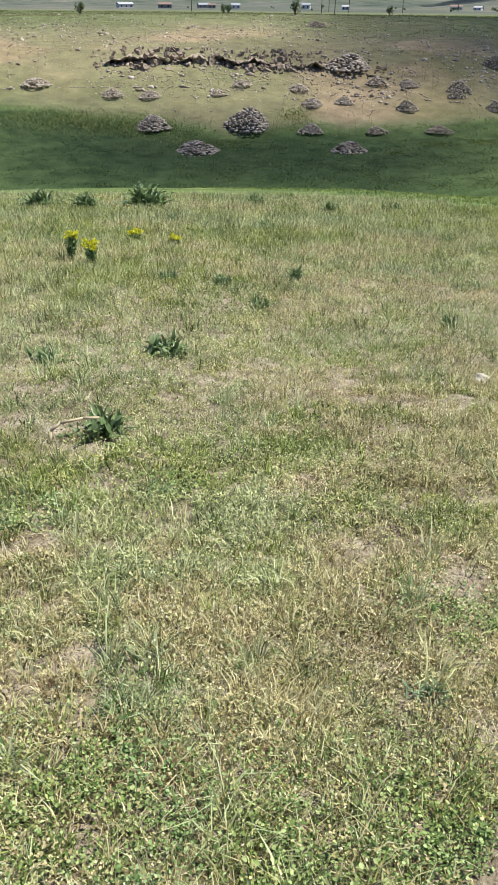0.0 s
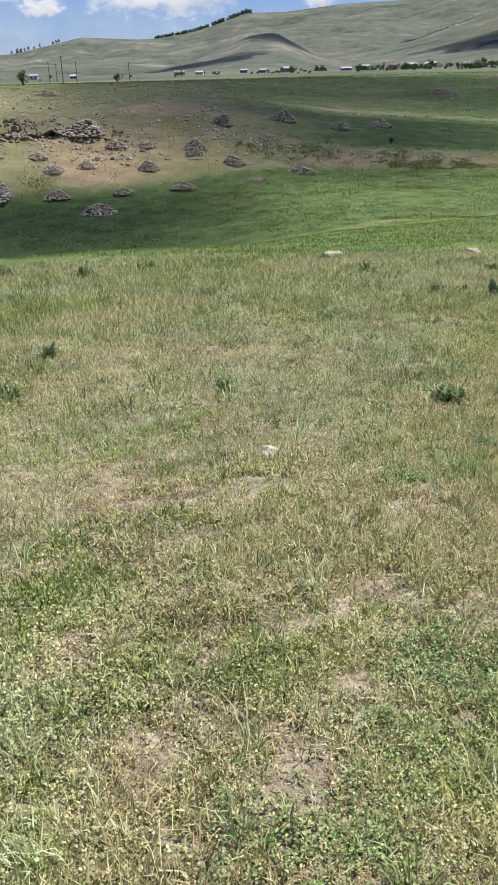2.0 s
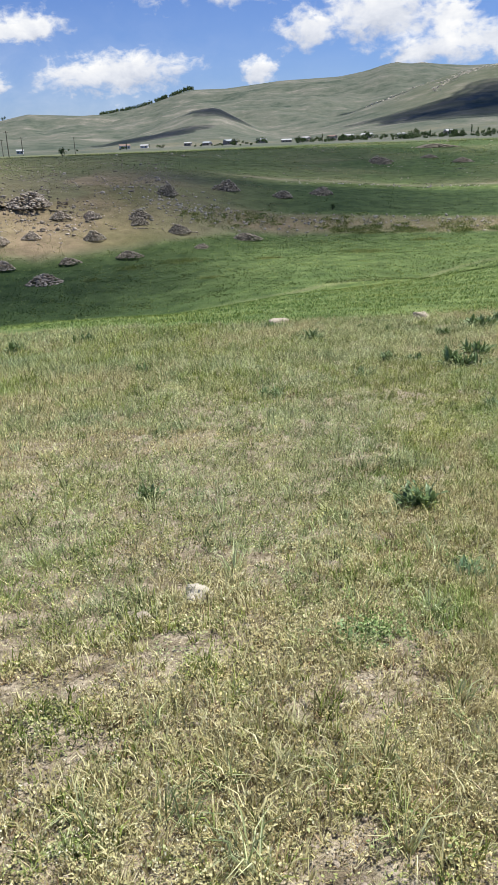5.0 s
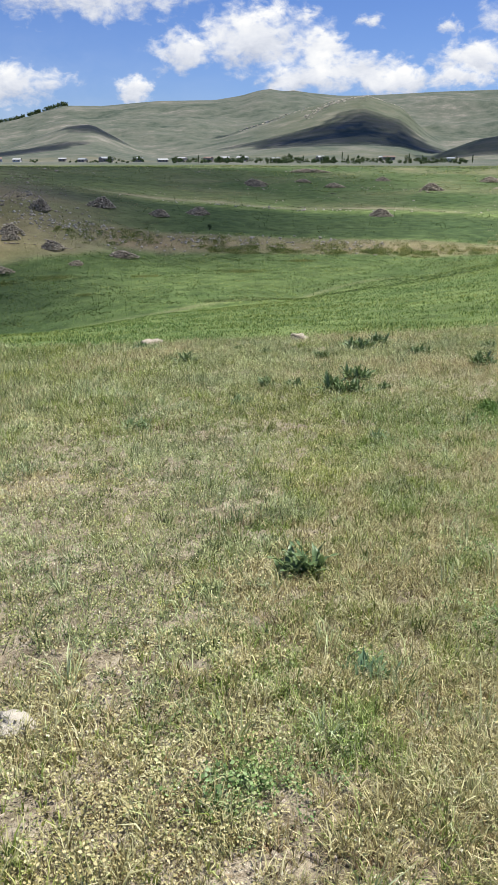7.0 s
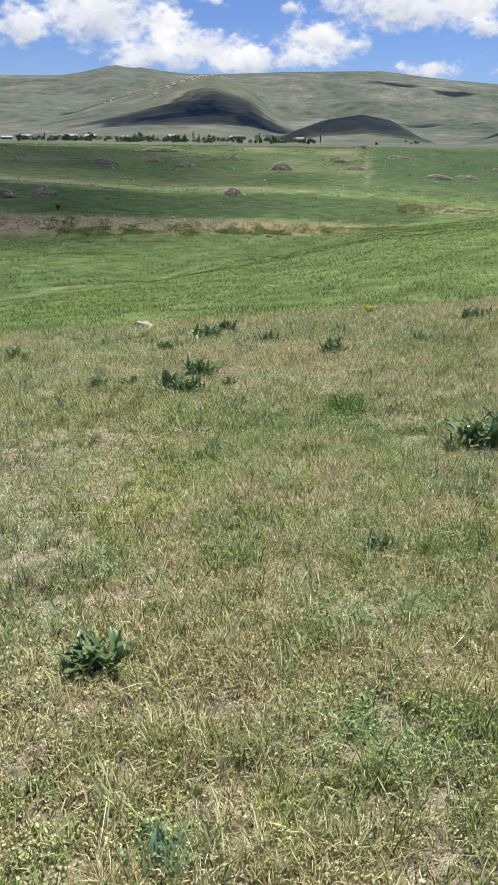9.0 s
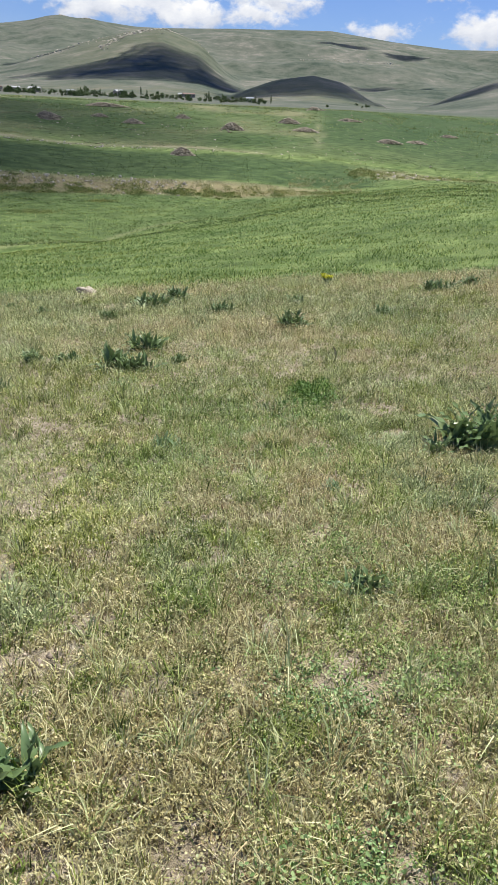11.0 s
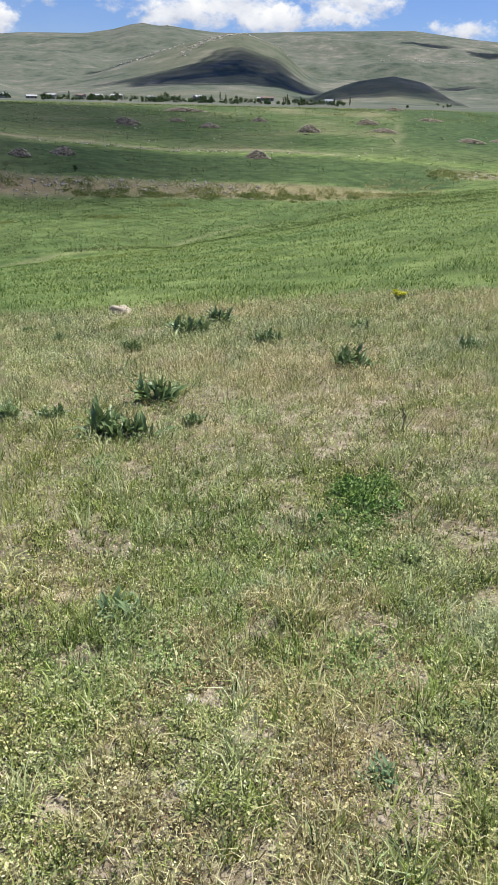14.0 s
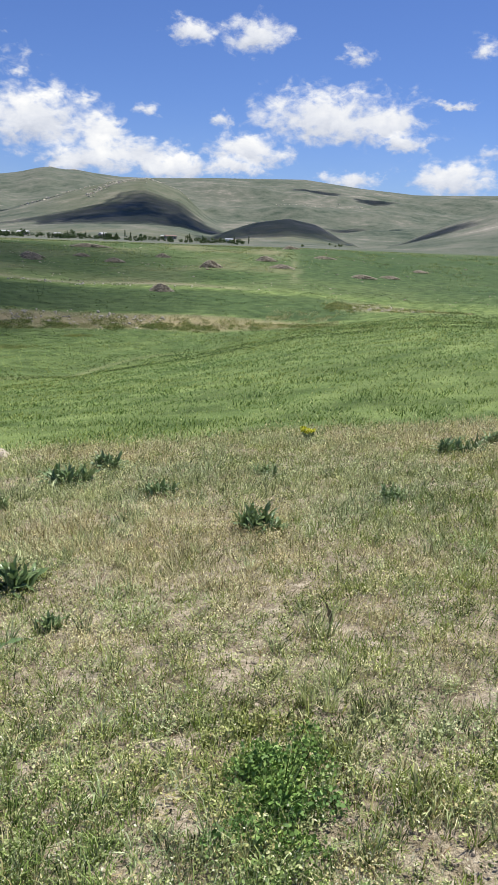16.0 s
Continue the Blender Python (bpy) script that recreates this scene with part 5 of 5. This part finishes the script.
# ---- plants and stones of the pasture ----
def dock_leaf_mesh(seed, mat_):
    """A lance-shaped leaf one metre long that rises and arches over, folded along its rib, with a wavy rim."""
    g = np.random.default_rng(seed)
    n = 9
    arch, wave = g.uniform(0.3, 1.0), g.uniform(0, 6)
    bm = bmesh.new()
    rows = []
    for i in range(n):
        t = i / (n - 1)
        ang = 1.25 - arch * t * t
        if i:
            px, pz = px + math.cos(ang) / (n - 1), pz + math.sin(ang) / (n - 1)
        else:
            px, pz = 0.0, 0.0
        w = 0.010 + 0.105 * math.sin(math.pi * min(1, t * 1.02) ** 0.75) ** 0.9 if t < 0.99 else 0.004
        if t < 0.18:
            w = 0.018
        rim = 0.035 * math.sin(wave + i * 2.3)
        up = Vector((-math.sin(ang), 0, math.cos(ang)))
        c = Vector((px, 0, pz))
        rows.append([bm.verts.new(c + Vector((0, -w, 0)) + up * (0.30 * w + rim)), bm.verts.new(c), bm.verts.new(c + Vector((0, w, 0)) + up * (0.30 * w - rim))])
    for a, b in zip(rows, rows[1:]):
        for j in range(2):
            bm.faces.new((a[j], a[j + 1], b[j + 1], b[j]))
    return mesh_of(bm, "leaf", mat_, True)


DOCK_LEAVES = [dock_leaf_mesh(200 + i, M_DOCK) for i in range(6)]
PALE_DOCK = blade_material("grey_dock_leaf", [(0.0, (0.14, 0.22, 0.12)), (1.0, (0.26, 0.36, 0.20))], (0.9, 1.0, 1.0), (1.1, 1.05, 0.9), 6.0, 0.2, 0.45)
PALE_LEAVES = [dock_leaf_mesh(210 + i, PALE_DOCK) for i in range(4)]


def dock_plant(x, y, wide, tall, seed, leaves, label):
    g = np.random.default_rng(seed)
    root = thing("dock_plant", pose(x, y, land_at(x, y) - 0.005), label, "plant", "dock plants")
    count = int(28 + 110 * min(1.0, wide / 0.55))
    hearts = [(0.0, 0.0)] if wide < 0.17 else [(g.uniform(-0.36, 0.36) * wide, g.uniform(-0.22, 0.22) * wide) for _ in range(3 + int(wide * 12))]
    for i in range(count):
        hx, hy = hearts[i % len(hearts)]
        size = max(tall * (0.38 + 0.55 * g.uniform()), 0.04)
        steep = g.uniform(-30, 52) if wide > 0.2 else g.uniform(-26, 30)
        m = pose(hx + g.normal(0, 0.025), hy + g.normal(0, 0.025), 0, g.uniform(-20, 20), steep, g.uniform(0, 360)) @ Matrix.Diagonal((size, size * g.uniform(0.55, 1.0), size, 1))
        part("leaf", leaves[int(g.integers(len(leaves)))], None, root, "", m)
    return root


DOCKS_FAR = [
    (-13.6, 5.7, 0.55, 0.46), (-12.72, 6.2, 0.40, 0.42), (-12.4, 7.5, 0.80, 0.64), (-9.88, 6.03, 0.25, 0.25), (-9.54, 10.2, 0.42, 0.32), (-8.28, 6.73, 0.44, 0.24),
    (-11.84, 10.34, 0.41, 0.33), (-9.23, 11.86, 0.53, 0.27), (-10.63, 10.18, 0.30, 0.20), (-4.09, 11.1, 0.23, 0.28), (-5.87, 13.89, 0.30, 0.20), (-3.61, 12.92, 0.25, 0.18),
    (-1.41, 12.41, 0.45, 0.33), (-1.11, 13.2, 0.26, 0.30), (-1.88, 11.32, 0.20, 0.19), (-0.37, 11.5, 0.30, 0.21), (0.68, 12.3, 0.23, 0.19), (2.95, 13.15, 0.68, 0.26),
    (3.5, 13.6, 0.35, 0.28), (1.72, 10.89, 0.30, 0.17), (0.48, 10.0, 0.38, 0.27)]
DOCKS_NEAR = [
    (-4.69, 3.06, 0.19, 0.21), (-3.24, -0.01, 0.32, 0.20), (-2.30, -1.26, 0.30, 0.20), (-4.88, 2.25, 0.24, 0.20), (-2.90, 5.85, 0.35, 0.17), (-3.97, 1.76, 0.24, 0.17),
    (-0.70, 2.50, 0.19, 0.20), (-2.18, 7.15, 0.34, 0.15), (-2.14, 8.35, 0.20, 0.18), (-1.82, 8.38, 0.24, 0.16), (-2.38, 2.35, 0.12, 0.14), (-1.16, 7.9, 0.55, 0.29),
    (-1.13, 8.85, 0.28, 0.30), (-0.69, 8.18, 0.16, 0.14), (0.57, 5.84, 0.10, 0.08), (1.08, 5.14, 0.22, 0.18), (-3.75, -0.62, 0.40, 0.16), (-2.93, 12.15, 0.2, 0.16), (-5.43, 7.69, 0.34, 0.18), (1.24, 5.2, 0.50, 0.34), (0.33, 3.46, 0.22, 0.16), (-5.6, 2.1, 0.3, 0.14)]
for k, (x, y, w, h) in enumerate(DOCKS_FAR):
    dock_plant(x, y, w, h, 300 + k, DOCK_LEAVES, "dark green dock plant with upright lance-shaped leaves in the grass")
for k, (x, y, w, h) in enumerate(DOCKS_NEAR):
    dock_plant(x, y, w, h, 340 + k, DOCK_LEAVES, ("broad bushy" if w > 0.4 else "low") + " dark green dock plant with folded leaves in the pasture")
dock_plant(-0.36, 1.60, 0.19, 0.11, 390, PALE_LEAVES, "small grey-green dock rosette on bare soil")
dock_plant(0.36, 4.55, 0.10, 0.07, 392, PALE_LEAVES, "small grey-green dock rosette on bare soil")
dock_plant(-0.55, 5.45, 0.17, 0.13, 393, PALE_LEAVES, "pale grey-green dock rosette among the grass")
dock_plant(-0.05, -1.85, 0.14, 0.07, 391, PALE_LEAVES, "small grey-green dock rosette on bare soil")


def spurge(x, y, wide, tall, seed):
    """A clump of leafy stems with yellow-green heads."""
    g = np.random.default_rng(seed)
    root = thing("spurge_plant", pose(x, y, land_at(x, y)), "bushy spurge plant with bright yellow-green flower heads", "plant", "spurge plants")
    for i in range(9):
        a, out = g.uniform(0, 6.283), g.uniform(0.1, 1) * wide * 0.45
        tip = Vector((math.cos(a) * out, math.sin(a) * out, tall * g.uniform(0.7, 1.0)))
        bm = bmesh.new()
        tapered(bm, (tip.x * 0.2, tip.y * 0.2, -0.01), tip, 0.005, 0.003, 5)
        stem = part("stem", mesh_of(bm, "stem", M_LUSH), None, root)
        lobes = [(tuple(tip * s), (0.03, 0.03, 0.03)) for s in (0.35, 0.5, 0.65, 0.8)]
        part("foliage", crown_mesh("foliage", seed * 20 + i, 70, 0.018, lobes, M_LUSH), None, stem)
        lobes = [(tuple(tip + Vector((g.normal(0, 0.012), g.normal(0, 0.012), g.uniform(0, 0.03)))), (0.028, 0.028, 0.02)) for _ in range(3)]
        part("flower_head", crown_mesh("flower_head", seed * 20 + i + 500, 60, 0.013, lobes, M_YELLOW), None, stem, "bright yellow-green flower head")


spurge(-7.16, 1.98, 0.20, 0.36, 1)
spurge(-6.86, 2.05, 0.30, 0.28, 2)
spurge(-8.25, 3.85, 0.30, 0.16, 3)
spurge(-7.6, 4.0, 0.24, 0.13, 4)
spurge(1.4, 15.0, 0.18, 0.13, 5)


def feathery_bush():
    root = thing("feathery_plant", pose(0.40, 6.48, land_at(0.40, 6.48)), "dense feathery dark green plant growing in the pasture", "plant")
    g = np.random.default_rng(77)
    bm = bmesh.new()
    for i in range(22):
        a, out, up = g.uniform(0, 6.283), g.uniform(0.02, 0.2), g.uniform(0.08, 0.2)
        tapered(bm, (0, 0, -0.01), (math.cos(a) * out, math.sin(a) * out, up), 0.003, 0.0015, 4)
    part("stem_cluster", mesh_of(bm, "stem_cluster", M_LUSH), None, root)
    lobes = [((g.normal(0, 0.10), g.normal(0, 0.13), g.uniform(0.01, 0.07)), (0.07, 0.07, 0.05)) for _ in range(36)]
    part("foliage", crown_mesh("foliage", 78, 6500, 0.009, lobes, M_FEATHER), None, root)


M_FEATHER = blade_material("feathery_leaves", [(0.0, (0.07, 0.14, 0.04)), (0.6, (0.16, 0.27, 0.08)), (1.0, (0.32, 0.44, 0.16))], (0.9, 1.0, 0.95), (1.1, 1.05, 0.8), 6.0)
feathery_bush()
M_WITHERED = blade_material("withered_leaf", [(0.0, (0.03, 0.028, 0.018)), (1.0, (0.07, 0.06, 0.035))], (1.0, 1.0, 1.0), (1.1, 1.0, 0.9), 6.0, 0.1, 0.5)
withered = new("withered_leaf", dock_leaf_mesh(230, M_WITHERED))
withered.matrix_basis = pose(0.76, 7.94, land_at(0.76, 7.94), 0, -10, 150) @ Matrix.Diagonal((0.14, 0.24, 0.14, 1))
tagged(withered, "dark withered leaf standing in the short grass", "leaf")


def field_stone(x, y, size, squash, seed, mat_, label, sunk=0.25):
    g = np.random.default_rng(seed)
    bm = bmesh.new()
    bmesh.ops.create_icosphere(bm, subdivisions=3, radius=0.5)
    off = Vector(g.uniform(-40, 40, 3).tolist())
    for v in bm.verts:
        v.co *= 1 + 0.6 * noise.noise(v.co * 2.4 + off) + 0.22 * noise.noise(v.co * 6 + off)
        v.co.x *= 1.2
        v.co.z *= squash
    ob = new("stone", mesh_of(bm, "stone", mat_, True))
    ob.matrix_basis = pose(x, y, land_at(x, y) + size * squash * sunk, g.uniform(-8, 8), g.uniform(-8, 8), g.uniform(0, 360)) @ Matrix.Scale(size, 4)
    return tagged(ob, label, "stone", "field stones")


field_stone(-1.41, 1.08, 0.105, 0.5, 1, M_PALESTONE, "pale limestone lying in short grass", 0.35)
field_stone(-5.84, 14.4, 0.32, 0.5, 2, M_STONE, "grey boulder at the pasture's edge", 0.4)
field_stone(-2.8, 14.6, 0.28, 0.5, 3, M_STONE, "grey boulder at the pasture's edge", 0.4)
field_stone(-1.55, 0.82, 0.07, 0.5, 4, M_STONE, "small brown stone beside the pale limestone")
for k, (x, y, s) in enumerate([(0.22, 2.02, 0.05), (0.30, 2.0, 0.055), (0.3, 1.48, 0.06), (-0.42, 1.95, 0.05), (0.05, 1.4, 0.04), (-0.22, -0.95, 0.055), (-0.34, -0.98, 0.05),
                               (0.62, 3.35, 0.035), (-0.15, 4.5, 0.05), (-0.28, 4.72, 0.04), (0.1, 0.55, 0.06), (0.25, 0.7, 0.05), (-0.9, 0.5, 0.04), (-0.2, 4.9, 0.05)]):
    field_stone(x, y, s, 0.42, 20 + k, M_PALESTONE if k % 3 else M_STONE, "fist-sized pale stone on bare soil", 0.05)


def pebbles():
    x, y, r = spread(20000, 1.3, 7.0)
    keep = rng.uniform(0, 1, len(x)) < 0.15 + bareness(x, y)
    x, y = x[keep], y[keep]
    size = 0.003 + 0.012 * rng.uniform(0, 1, len(x)) ** 3
    ob = new("soil_clods", many_stones("soil_clods", np.stack([x, y, land(x, y) + size * 0.2], -1), size, M_CLOD, 0.7, 33))
    tagged(ob, "crumbs of dry soil and small stones", "soil", kind="stuff")


M_CLOD = stone_material("dry_clods", (0.32, 0.26, 0.20), (0.60, 0.52, 0.42), 20.0, (0.48, 0.40, 0.31))
pebbles()


def dry_stalk(points, radius, label):
    bm = bmesh.new()
    for a, b in zip(points, points[1:]):
        tapered(bm, a, b, radius, radius * 0.85, 7)
    x, y, _ = points[0]
    ob = new("dry_stalk", mesh_of(bm, "dry_stalk", M_STALK, True))
    ob.location = (x, y, land_at(x, y))
    me = ob.data
    me.transform(Matrix.Translation((-x, -y, 0)))
    tagged(ob, label, "stalk", "dry stalks")


M_STALK = wall_material("bleached_stalk", (0.55, 0.46, 0.30))
dry_stalk([(-2.38, -1.52, 0.0), (-2.39, -1.50, 0.06), (-2.36, -1.46, 0.10), (-2.28, -1.38, 0.125), (-2.22, -1.33, 0.13)], 0.008, "bent bleached dry stalk beside a dock plant")
stalk_x, stalk_y, _ = spread(26, 1.0, 6.0)
for sx, sy in zip(stalk_x.tolist(), stalk_y.tolist()):
    a, long = random.uniform(0, 6.28), random.uniform(0.05, 0.14)
    dry_stalk([(sx, sy, 0.012), (sx + math.cos(a) * long * 0.5, sy + math.sin(a) * long * 0.5, 0.02), (sx + math.cos(a + 0.2) * long, sy + math.sin(a + 0.2) * long, 0.012)],
              0.0022, "short bleached stalk lying on the soil")
